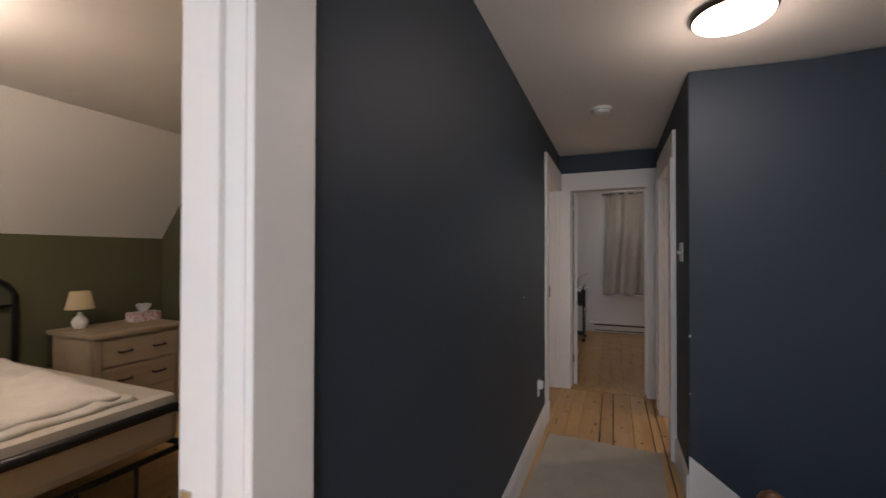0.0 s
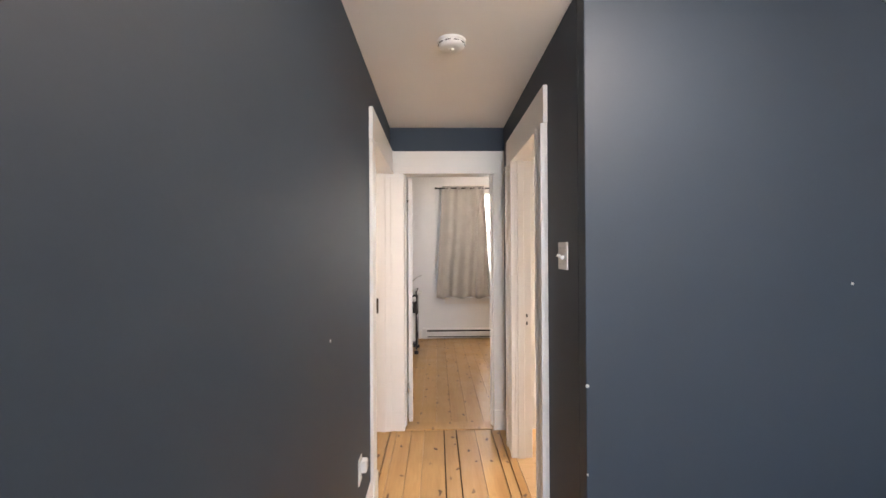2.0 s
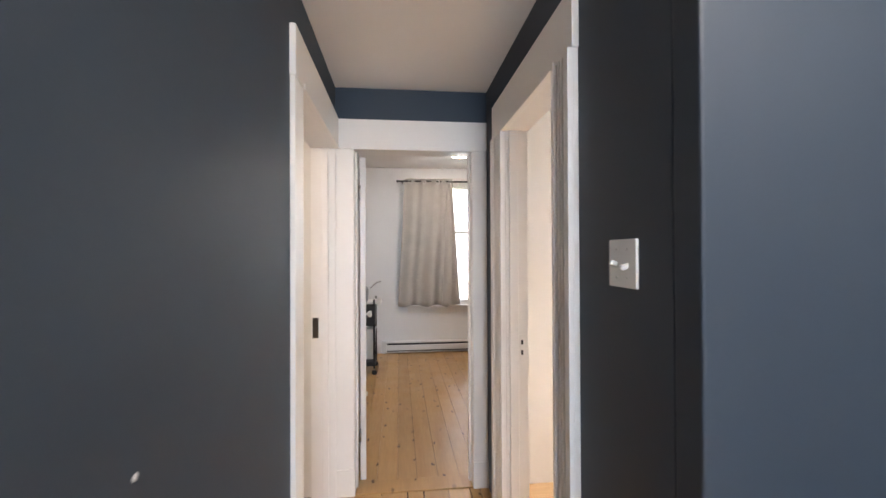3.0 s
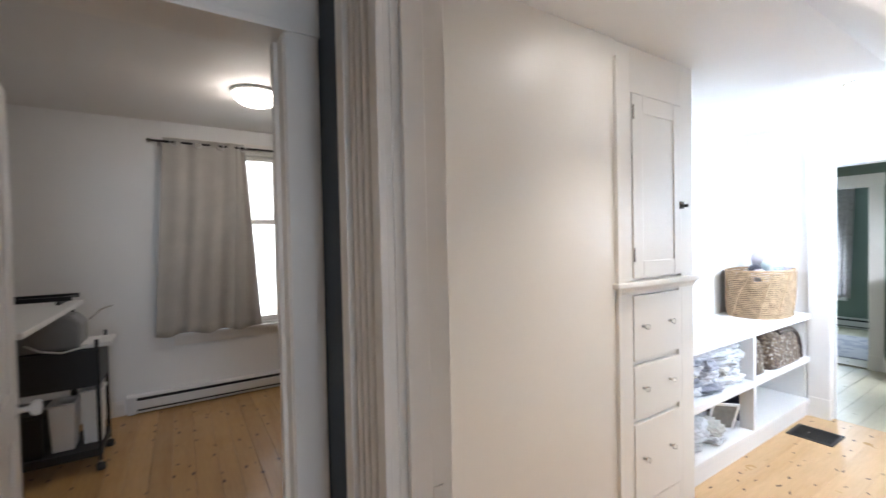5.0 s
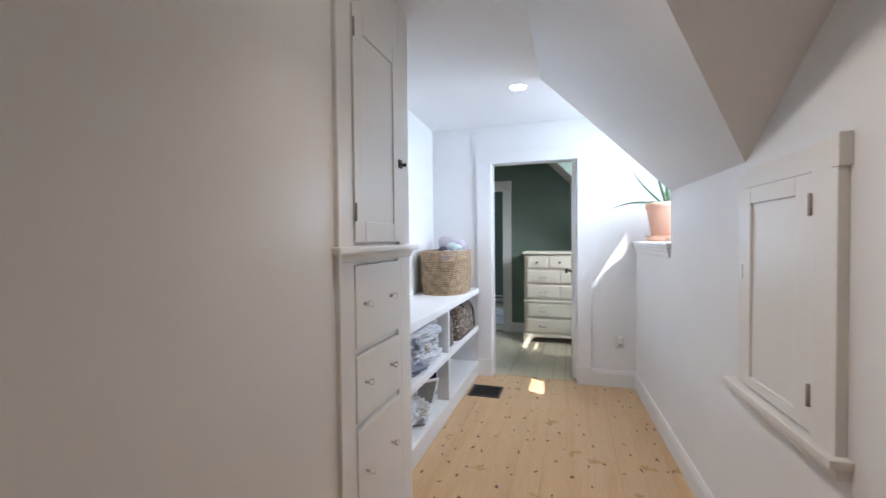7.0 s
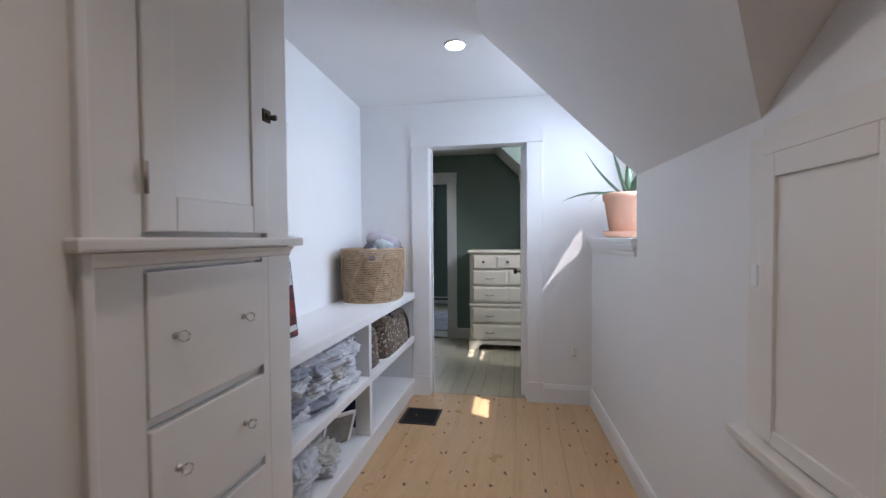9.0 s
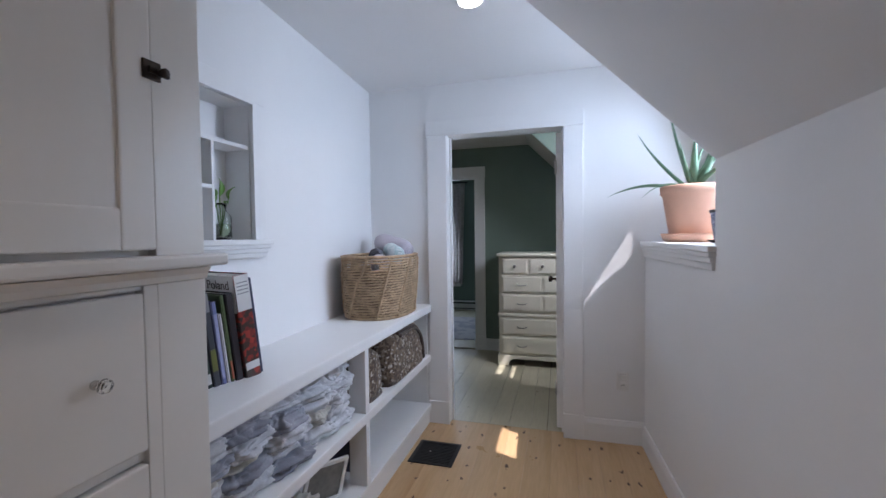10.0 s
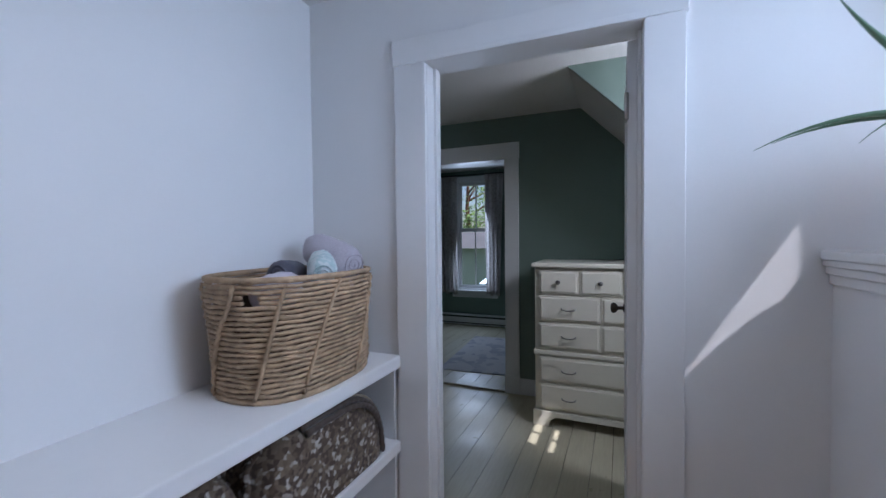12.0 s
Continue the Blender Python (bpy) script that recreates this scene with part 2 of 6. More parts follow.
# ---- mesh helpers ----
def bx(bm, x0, x1, y0, y1, z0, z1):
    """A box between two corners; returns its eight corners."""
    vs = [bm.verts.new((x, y, z)) for x in (x0, x1) for y in (y0, y1) for z in (z0, z1)]
    for q in ((0, 1, 3, 2), (4, 6, 7, 5), (0, 4, 5, 1), (2, 3, 7, 6), (0, 2, 6, 4), (1, 5, 7, 3)):
        bm.faces.new([vs[i] for i in q])
    return vs


def prism(bm, ring, way):
    """A solid from a flat ring of corners pushed along a vector."""
    a = [bm.verts.new(p) for p in ring]
    b = [bm.verts.new(Vector(p) + Vector(way)) for p in ring]
    bm.faces.new(a)
    bm.faces.new(b[::-1])
    for i in range(len(a)):
        j = (i + 1) % len(a)
        bm.faces.new((a[j], a[i], b[i], b[j]))


def lathe(bm, profile, cx=0, cy=0, seg=28, sx=1.0, sy=1.0):
    """A turned solid from (radius, height) pairs."""
    rings = []
    for r, z in profile:
        rings.append([bm.verts.new((cx + sx * r * math.cos(2 * math.pi * i / seg), cy + sy * r * math.sin(2 * math.pi * i / seg), z)) for i in range(seg)])
    for a, b in zip(rings, rings[1:]):
        for i in range(seg):
            bm.faces.new((a[i], a[(i + 1) % seg], b[(i + 1) % seg], b[i]))
    bm.faces.new(rings[0][::-1])
    bm.faces.new(rings[-1])


def tube(bm, points, radius, seg=8, closed=False):
    """A rod through points; radius is a number or one for each point."""
    pts = [Vector(p) for p in points]
    rs = radius if isinstance(radius, (list, tuple)) else [radius] * len(pts)
    rings, up = [], Vector((0, 0, 1))
    for i, p in enumerate(pts):
        if closed:
            d = pts[(i + 1) % len(pts)] - pts[i - 1]
        else:
            d = pts[min(i + 1, len(pts) - 1)] - pts[max(i - 1, 0)]
        d.normalize()
        u = d.cross(up if abs(d.z) < 0.95 else Vector((1, 0, 0))).normalized()
        v = u.cross(d)
        rings.append([bm.verts.new(p + rs[i] * (math.cos(2 * math.pi * k / seg) * u + math.sin(2 * math.pi * k / seg) * v)) for k in range(seg)])
    n = len(rings)
    for i in range(n if closed else n - 1):
        a, b = rings[i], rings[(i + 1) % n]
        for k in range(seg):
            bm.faces.new((a[k], a[(k + 1) % seg], b[(k + 1) % seg], b[k]))
    if not closed:
        bm.faces.new(rings[0][::-1])
        bm.faces.new(rings[-1])


def part(name, bm, material, parent=None, label="", bevel=0.0, smooth=False):
    """Links a bmesh as ONE mesh object, in world places, under a thing or a part."""
    bmesh.ops.recalc_face_normals(bm, faces=bm.faces[:])
    if bevel:
        sharp = [e for e in bm.edges if len(e.link_faces) == 2 and e.calc_face_angle(0) > 0.6]
        bmesh.ops.bevel(bm, geom=sharp, offset=bevel, segments=2, profile=0.6, affect='EDGES', clamp_overlap=True)
    me = bpy.data.meshes.new(name)
    bm.to_mesh(me)
    bm.free()
    me.materials.append(material)
    if smooth:
        for p in me.polygons:
            p.use_smooth = True
    ob = new(name, me)
    if parent:
        ob.parent = parent
        if parent.type == 'EMPTY':
            ob.matrix_parent_inverse = parent.matrix_basis.inverted()
    if label:
        tagged(ob, label)
    return ob


def box_part(name, ext, material, parent=None, label="", bevel=0.003):
    bm = bmesh.new()
    bx(bm, *ext)
    return part(name, bm, material, parent, label, bevel)


def tube_part(name, points, radius, material, parent=None, label="", seg=8, closed=False):
    bm = bmesh.new()
    tube(bm, points, radius, seg, closed)
    return part(name, bm, material, parent, label, smooth=True)


def lathe_part(name, profile, cx, cy, material, parent=None, label="", seg=28, sx=1.0, sy=1.0):
    bm = bmesh.new()
    lathe(bm, profile, cx, cy, seg, sx, sy)
    return part(name, bm, material, parent, label, smooth=True)


def thing(name, x, y, z, label, category, group="", kind=""):
    ob = new(name)
    ob.empty_display_size = 0.05
    ob.matrix_basis = pose(x, y, z)
    return tagged(ob, label, category, group, kind)


def setting(name, bm, material, label, category, bevel=0.0):
    return tagged(part(name, bm, material, bevel=bevel), label, category, kind="structure")


def wall_x(bm, x0, x1, y0, y1, z0, z1, holes=()):
    """A wall of thickness x0..x1 along y, with holes (ya, yb, za, zb) in order of y."""
    y = y0
    for ya, yb, za, zb in holes:
        if ya > y:
            bx(bm, x0, x1, y, ya, z0, z1)
        if za > z0:
            bx(bm, x0, x1, ya, yb, z0, za)
        if zb < z1:
            bx(bm, x0, x1, ya, yb, zb, z1)
        y = yb
    if y1 > y:
        bx(bm, x0, x1, y, y1, z0, z1)


def wall_y(bm, y0, y1, x0, x1, z0, z1, holes=()):
    x = x0
    for xa, xb, za, zb in holes:
        if xa > x:
            bx(bm, x, xa, y0, y1, z0, z1)
        if za > z0:
            bx(bm, xa, xb, y0, y1, z0, za)
        if zb < z1:
            bx(bm, xa, xb, y0, y1, zb, z1)
        x = xb
    if x1 > x:
        bx(bm, x, x1, y0, y1, z0, z1)


# ---- plan ----
HZ, CZ, GZ, SZ = 2.36, 2.31, 2.27, 2.58        # ceilings: hall, closet, green room, study
EX = 3.90                                       # closet's far wall
RWY = lambda x: -1.25 - 0.045 * (3.9 - x)       # closet's low wall, a little out of square

# floors under the boards
for nm, ext in (("floor_hall", (-1.02, 0.14, -6.0, 0.12, -0.12, -0.022)), ("floor_study", (-2.3, 1.1, 0.12, 3.5, -0.12, -0.022)),
                ("floor_closet", (0.14, 3.96, -1.5, 0.6, -0.12, -0.022)), ("floor_green_room", (3.96, 5.84, -1.9, 2.2, -0.12, -0.022)),
                ("floor_far_room", (5.84, 8.3, -0.9, 3.2, -0.12, -0.022)), ("floor_bedroom", (-4.6, -1.02, -6.0, -1.6, -0.12, -0.022)),
                ("floor_side_room", (-2.7, -1.02, -1.6, 0.0, -0.12, -0.022)), ("floor_stair_foot", (0.14, 3.0, -2.9, -1.7, -2.9, -2.75))):
    bm = bmesh.new()
    bx(bm, *ext)
    setting(nm, bm, GAP, "dark sub floor under the wooden floor boards", "floor")
FLOORS = {o.name: o for o in scene.objects if o.name.startswith("floor_")}

# hall walls
bm = bmesh.new()
wall_x(bm, -0.955, -0.89, -6.0, 0.0, 0, HZ, [(-4.78, -3.921, 0, 2.0), (-0.885, -0.02, 0, 2.0)])
setting("wall_hall_left", bm, BLUE, "dark navy blue painted hallway wall", "wall")
bm = bmesh.new()
wall_x(bm, -1.02, -0.955, -6.0, -1.65, 0, HZ, [(-4.78, -3.921, 0, 2.0)])
setting("wall_bedroom_near", bm, OLIVE, "olive green painted bedroom wall", "wall")
bm = bmesh.new()
wall_x(bm, -1.02, -0.955, -1.65, 0.0, 0, HZ, [(-0.885, -0.02, 0, 2.0)])
setting("wall_side_room_near", bm, CREAM, "cream painted wall of a side room", "wall")
bm = bmesh.new()
wall_y(bm, 0.0, 0.06, -0.89, 0.0, 0, HZ, [(-0.785, -0.088, 0, 2.0)])
setting("wall_hall_end", bm, BLUE, "dark navy blue wall above the end door", "wall")
bm = bmesh.new()
wall_y(bm, 0.0, 0.06, -2.7, -0.89, 0, HZ)
setting("wall_side_room_end", bm, CREAM, "cream painted end wall of the side room", "wall")
bm = bmesh.new()
wall_y(bm, 0.06, 0.12, -2.3, 1.1, 0, SZ, [(-0.785, -0.088, 0, 2.0)])
setting("wall_study_near", bm, WHITE, "white painted study wall around the door", "wall")
bm = bmesh.new()
wall_x(bm, 0.0, 0.055, -1.70, 0.0, 0, HZ, [(-1.14, -0.455, 0, 2.0)])
setting("wall_hall_right", bm, BLUE, "dark navy blue hallway wall with a light switch", "wall")
bm = bmesh.new()
wall_x(bm, 0.055, 0.105, -1.60, 0.06, 0, HZ, [(-1.14, -0.455, 0, 2.0)])
setting("wall_closet_near", bm, WHITE, "white painted closet wall around the door", "wall")
bm = bmesh.new()
prism(bm, [(0, -1.777, -2.75), (2.8, -1.777, -2.75), (2.8, -1.777, 1.36), (0.965, -1.777, 2.352), (0.55, -1.777, 2.336), (0, -1.777, HZ)], (0, 0.077, 0))
setting("wall_stair_north", bm, BLUE, "dark navy blue stairwell wall with a wavy top", "wall", 0.006)
bm = bmesh.new()
wall_y(bm, -6.1, -6.0, -1.02, 2.8, -0.1, 2.5, [(-0.7, 0.4, 0.7, 2.1)])
setting("wall_hall_south", bm, BLUE, "dark navy blue wall at the back of the hall", "wall")
bm = bmesh.new()
bx(bm, 0.14, 2.8, -2.95, -2.86, -2.75, 0.0)
setting("wall_stair_south", bm, BLUE, "dark navy blue wall under the landing", "wall")
bm = bmesh.new()
bx(bm, 2.8, 2.88, -6.0, -1.7, -2.75, 2.5)
setting("wall_stair_east", bm, BLUE, "dark navy blue wall at the foot of the stairs", "wall")
bm = bmesh.new()
bx(bm, 0.14, 2.8, -6.0, -2.86, -0.12, -0.022)
FLOORS["floor_landing"] = setting("floor_landing", bm, GAP, "dark sub floor under the landing boards", "floor")
# hall ceiling, flat with a slope over the stairs
bm = bmesh.new()
bx(bm, -1.02, 0.965, -6.0, 0.06, HZ, HZ + 0.1)
prism(bm, [(0.965, -6.0, HZ), (2.85, -6.0, 1.34), (2.85, -6.0, 1.44), (0.965, -6.0, HZ + 0.1)], (0, 4.23, 0))
setting("ceiling_hall", bm, CEIL, "warm white plaster hallway ceiling", "ceiling")

# study
bm = bmesh.new()
wall_y(bm, 3.376, 3.50, -2.3, 1.1, 0, SZ, [(-0.32, 0.55, 0.66, 2.36)])
setting("wall_study_window", bm, WHITE, "white painted study wall with a window", "wall")
bm = bmesh.new()
bx(bm, -2.4, -2.3, 0.06, 3.5, 0, SZ)
setting("wall_study_left", bm, WHITE, "white painted study side wall", "wall")
bm = bmesh.new()
bx(bm, 1.1, 1.2, 0.12, 3.5, 0, SZ)
setting("wall_study_right", bm, WHITE, "white painted study side wall", "wall")
bm = bmesh.new()
bx(bm, -2.4, 1.2, 0.06, 3.5, SZ, SZ + 0.06)
setting("ceiling_study", bm, CEIL, "white plaster study ceiling", "ceiling")

# closet passage
bm = bmesh.new()
bx(bm, 0.105, 1.274, -0.005, 0.06, 0, CZ)
setting("wall_closet_left", bm, GLOSS, "glossy white painted wall beside the cupboard", "wall")
bm = bmesh.new()
wall_y(bm, 0.48, 0.56, 1.1, 2.72, 0, CZ, [(2.235, 2.63, 1.283, 1.84)])
prism(bm, [(2.72, 0.48, 0), (EX, 0.543, 0), (EX, 0.64, 0), (2.72, 0.56, 0)], (0, 0, CZ))
bx(bm, 2.15, 2.70, 0.62, 0.66, 1.2, 1.95)
setting("wall_closet_recess", bm, WHITE, "white painted wall over the long shelf", "wall")
bm = bmesh.new()
wall_x(bm, EX, 3.96, -1.95, 0.66, 0, CZ, [(-0.779, -0.022, 0, 1.966)])
setting("wall_closet_far", bm, WHITE, "white painted wall around the far door", "wall")
bm = bmesh.new()
prism(bm, [(0.105, RWY(0.105), 0), (2.885, RWY(2.885), 0), (2.885, RWY(2.885) - 0.1, 0), (0.105, RWY(0.105) - 0.1, 0)], (0, 0, CZ))
prism(bm, [(2.885, RWY(2.885), 0), (EX, RWY(EX), 0), (EX, RWY(EX) - 0.1, 0), (2.885, RWY(2.885) - 0.1, 0)], (0, 0, 1.205))
setting("wall_closet_low", bm, WHITE, "white painted low wall under the roof slope", "wall")
bm = bmesh.new()
bx(bm, 2.84, 2.885, -1.63, RWY(2.885) - 0.1, 1.1, CZ)
setting("wall_dormer_cheek", bm, WHITE, "white painted side wall of the dormer", "wall")
bm = bmesh.new()
wall_y(bm, -1.73, -1.63, 2.80, 3.96, 1.0, CZ, [(2.98, 3.74, 1.30, 2.305)])
setting("wall_dormer_window", bm, WHITE, "white painted dormer wall with a window", "wall")
AP = (1.90, RWY(1.90), 1.548)
bm = bmesh.new()
prism(bm, [(0.07, -1.6, CZ), (0.71, -1.6, CZ), (0.71, -0.54, CZ), (2.885, -0.54, CZ), (2.885, -1.73, CZ), (EX + 0.03, -1.73, CZ), (EX + 0.03, 0.60, CZ), (0.07, 0.60, CZ)], (0, 0, 0.06))
prism(bm, [(2.885, -0.54, CZ), (2.885, RWY(2.885), 1.552), AP], (0, 0, 0.05))
prism(bm, [(2.885, -0.54, CZ), AP, (0.71, -0.54, CZ)], (0, 0, 0.05))
prism(bm, [AP, (0.71, RWY(0.71), CZ), (0.71, -0.54, CZ)], (0, 0, 0.05))
setting("ceiling_closet", bm, plain("closet_ceiling_paint", (0.79, 0.79, 0.79), 0.6, vary=0.03, grain=150), "white plaster ceiling with roof slopes", "ceiling")

# green room
bm = bmesh.new()
wall_x(bm, 3.96, 4.02, -1.95, 2.2, 0, GZ, [(-0.779, -0.022, 0, 1.966)])
setting("wall_green_near", bm, TEAL, "sage green painted wall around the door", "wall")
bm = bmesh.new()
wall_x(bm, 5.78, 5.81, -1.95, 2.2, 0, GZ, [(0.164, 0.93, 0, 1.93)])
setting("wall_green_far", bm, TEAL, "sage green painted wall with a doorway", "wall")
bm = bmesh.new()
bx(bm, 3.96, 5.84, 2.2, 2.3, 0, GZ)
setting("wall_green_left", bm, TEAL, "sage green painted side wall", "wall")
bm = bmesh.new()
bx(bm, 4.93, 5.78, -1.45, -1.35, 0, 1.4)
prism(bm, [(4.93, -0.43, GZ), (4.93, -1.35, GZ), (4.93, -1.35, 1.35)], (0.05, 0, 0))
wall_y(bm, -1.46, -1.36, 3.96, 4.98, 0, GZ, [(4.41, 4.84, 1.60, 2.20)])
setting("wall_green_low", bm, TEAL, "sage green low wall and dormer side", "wall")
bm = bmesh.new()
prism(bm, [(3.96, 2.2, GZ), (3.96, -1.46, GZ), (4.98, -1.46, GZ), (4.98, -0.43, GZ), (5.80, -0.43, GZ), (5.80, 2.2, GZ)], (0, 0, 0.06))
prism(bm, [(4.932, -0.43, GZ), (4.932, -1.36, 1.34), (4.932, -1.36, 1.42), (4.932, -0.43, GZ + 0.06)], (0.86, 0, 0))
setting("ceiling_green_room", bm, CEIL, "grey white plaster ceiling with a roof slope", "ceiling")

# room beyond the green room
bm = bmesh.new()
wall_x(bm, 5.81, 5.84, -0.9, 3.2, 0, GZ, [(0.164, 0.93, 0, 1.93)])
setting("wall_far_room_near", bm, TEAL, "sage green wall of the furthest room", "wall")
bm = bmesh.new()
wall_x(bm, 8.2, 8.3, -0.9, 3.2, 0, GZ, [(0.98, 1.54, 0.52, 2.12)])
setting("wall_far_room_window", bm, TEAL, "sage green wall with a sash window", "wall")
for nm, y0 in (("wall_far_room_right", -1.0), ("wall_far_room_left", 3.2)):
    bm = bmesh.new()
    bx(bm, 5.81, 8.3, y0, y0 + 0.1, 0, GZ)
    setting(nm, bm, TEAL, "sage green side wall of the furthest room", "wall")
bm = bmesh.new()
bx(bm, 5.81, 8.3, -1.0, 3.3, GZ, GZ + 0.06)
setting("ceiling_far_room", bm, CEIL, "white ceiling of the furthest room", "ceiling")

# bedroom
bm = bmesh.new()
bx(bm, -4.52, -4.42, -6.0, -1.65, 0, 1.6)
setting("wall_bedroom_low", bm, OLIVE, "olive green low wall under the roof slope", "wall")
bm = bmesh.new()
bx(bm, -4.52, -0.955, -1.71, -1.62, 0, HZ)
setting("wall_bedroom_end", bm, OLIVE, "olive green gable end wall", "wall")
bm = bmesh.new()
wall_y(bm, -6.1, -6.0, -4.52, -1.02, 0, HZ, [(-3.0, -2.0, 0.8, 2.1)])
setting("wall_bedroom_south", bm, OLIVE, "olive green back wall of the bedroom", "wall")
bm = bmesh.new()
bx(bm, -3.75, -1.02, -6.0, -1.65, HZ, HZ + 0.06)
prism(bm, [(-3.75, -6.0, HZ), (-4.45, -6.0, 1.46), (-4.5, -6.0, 1.55), (-3.75, -6.0, HZ + 0.06)], (0, 4.3, 0))
setting("ceiling_bedroom", bm, CEIL, "white plaster bedroom ceiling with a slope", "ceiling")
# side room
bm = bmesh.new()
bx(bm, -2.8, -2.7, -1.65, 0.06, 0, HZ)
setting("wall_side_room_back", bm, CREAM, "cream painted back wall of the side room", "wall")
bm = bmesh.new()
bx(bm, -2.7, -1.02, -1.62, -1.56, 0, HZ)
setting("wall_side_room_south", bm, CREAM, "cream painted wall of the side room", "wall")
bm = bmesh.new()
bx(bm, -2.8, -1.02, -1.62, 0.06, HZ, HZ + 0.06)
setting("ceiling_side_room", bm, CEIL, "white ceiling of the side room", "ceiling")


# unseen slabs added over all rooms to keep sun out of the seams
bm = bmesh.new()
bx(bm, -4.7, 2.85, -6.15, 3.6, 2.68, 2.74)
bx(bm, 2.85, 8.4, -1.66, 3.6, 2.68, 2.74)
setting("sun_block_slabs", bm, GAP, "unseen dark slabs added over the rooms to block sun", "roof")


# ---- doorways: casing pieces round an opening ----
def casing(name, axis, face, sign, a0, a1, la, lb, top, head, label, material=TRIM, profile=False):
    """Casing on the face of a wall: opening a0..a1 along the wall, legs la and lb wide, head to height head."""
    cx, cy = ((face, (a0 + a1) / 2) if axis == 'x' else ((a0 + a1) / 2, face))
    t = thing(name, cx, cy, 0, label, "door frame", kind="structure")

    def ext(a, b, d0, d1, z0, z1):
        d0, d1 = sorted((face + d0 * sign, face + d1 * sign))
        return (d0, d1, a, b, z0, z1) if axis == 'x' else (a, b, d0, d1, z0, z1)
    for nm, lo, hi, out in (("casing_leg", a0 - la, a0, -1), ("casing_leg", a1, a1 + lb, 1)):
        if hi - lo < 0.01:
            continue
        bm = bmesh.new()
        bx(bm, *ext(lo, hi, 0, 0.018, 0, top))
        if profile:
            w = hi - lo
            for k, (p, q, dd) in enumerate(((0.0, 0.22, 0.034), (0.30, 0.38, 0.026), (0.46, 0.54, 0.026), (0.62, 0.70, 0.026), (0.86, 1.0, 0.03))):
                p, q = (p, q) if out < 0 else (1 - q, 1 - p)
                bx(bm, *ext(lo + p * w, lo + q * w, 0.016, dd, 0, top))
        part(nm, bm, material, t, bevel=0.003)
        box_part("plinth", ext(lo - 0.004, hi + 0.004, 0, 0.024, 0, 0.155), material, t)
    box_part("casing_head", ext(a0 - la - 0.006, a1 + lb + 0.006, 0, 0.022, top, head), material, t)
    box_part("head_bead", ext(a0 - 0.01, a1 + 0.01, 0, 0.027, top - 0.004, top + 0.018), material, t)
    return t


def jamb(name, axis, d0, d1, a0, a1, top, label, material=TRIM, stop=True):
    """Lining boards through a wall, with a door stop."""
    cx, cy = (((d0 + d1) / 2, (a0 + a1) / 2) if axis == 'x' else ((a0 + a1) / 2, (d0 + d1) / 2))
    t = thing(name, cx, cy, 0, label, "door lining", kind="structure")

    def ext(a, b, e0, e1, z0, z1):
        return (e0, e1, a, b, z0, z1) if axis == 'x' else (a, b, e0, e1, z0, z1)
    box_part("side_jamb", ext(a0 - 0.006, a0 + 0.003, d0, d1, 0, top), material, t, bevel=0.002)
    box_part("side_jamb", ext(a1 - 0.003, a1 + 0.006, d0, d1, 0, top), material, t, bevel=0.002)
    box_part("head_jamb", ext(a0 + 0.003, a1 - 0.003, d0, d1, top - 0.003, top + 0.006), material, t, bevel=0.002)
    if stop:
        m = d0 + 0.62 * (d1 - d0)
        box_part("door_stop", ext(a0 + 0.003, a0 + 0.015, m - 0.02, m + 0.012, 0, top - 0.003), material, t, bevel=0.002)
        box_part("door_stop", ext(a1 - 0.015, a1 - 0.003, m - 0.02, m + 0.012, 0, top - 0.003), material, t, bevel=0.002)
    return t


casing("door_1", 'x', -0.89, 1, -4.78, -3.921, 0.14, 0.137, 2.0, 2.175, "white painted wooden door casing of the bedroom")
jamb("door_lining_1", 'x', -1.024, -0.886, -4.78, -3.921, 2.0, "white painted door lining of the bedroom")
casing("door_2", 'x', -0.89, 1, -0.885, -0.03, 0.125, 0.0, 2.0, 2.175, "white painted wooden door casing of the side room")
jamb("door_lining_2", 'x', -1.024, -0.886, -0.885, -0.025, 2.0, "white painted door lining of the side room")
casing("door_3", 'y', 0.0, -1, -0.785, -0.088, 0.103, 0.086, 2.0, 2.172, "white painted wooden casing of the end door")
jamb("door_lining_3", 'y', -0.004, 0.124, -0.785, -0.088, 2.0, "white painted door lining of the study")
casing("door_4", 'x', 0.0, -1, -1.14, -0.455, 0.145, 0.205, 2.0, 2.18, "white moulded wooden casing of the closet door", profile=True)
jl = jamb("door_lining_4", 'x', -0.004, 0.109, -1.14, -0.455, 2.0, "white painted door lining of the closet", stop=False)
for ya, yb in ((-1.137, -1.125), (-0.47, -0.458)):
    box_part("door_stop", (0.012, 0.057, ya, yb, 0, 1.997), TRIM, jl, bevel=0.003)
casing("door_5", 'x', EX, -1, -0.779, -0.022, 0.116, 0.134, 1.966, 2.062, "white painted wooden casing of the far door", TRIMCOOL)
jamb("door_lining_5", 'x', EX - 0.004, 4.024, -0.779, -0.022, 1.966, "white painted door lining of the far door", TRIMCOOL)
casing("door_6", 'x', 5.78, -1, 0.164, 0.93, 0.115, 0.115, 1.93, 2.06, "white painted wooden casing of the inner doorway", TRIMCOOL)
jamb("door_lining_6", 'x', 5.776, 5.844, 0.164, 0.93, 1.93, "white painted door lining of the inner doorway", TRIMCOOL, stop=False)
# strike plate and keeper on the linings
box_part("strike_plate", (0.064, 0.086, -0.4605, -0.4575, 0.865, 0.995), TRIM, jl, "painted-over strike plate", bevel=0.001)
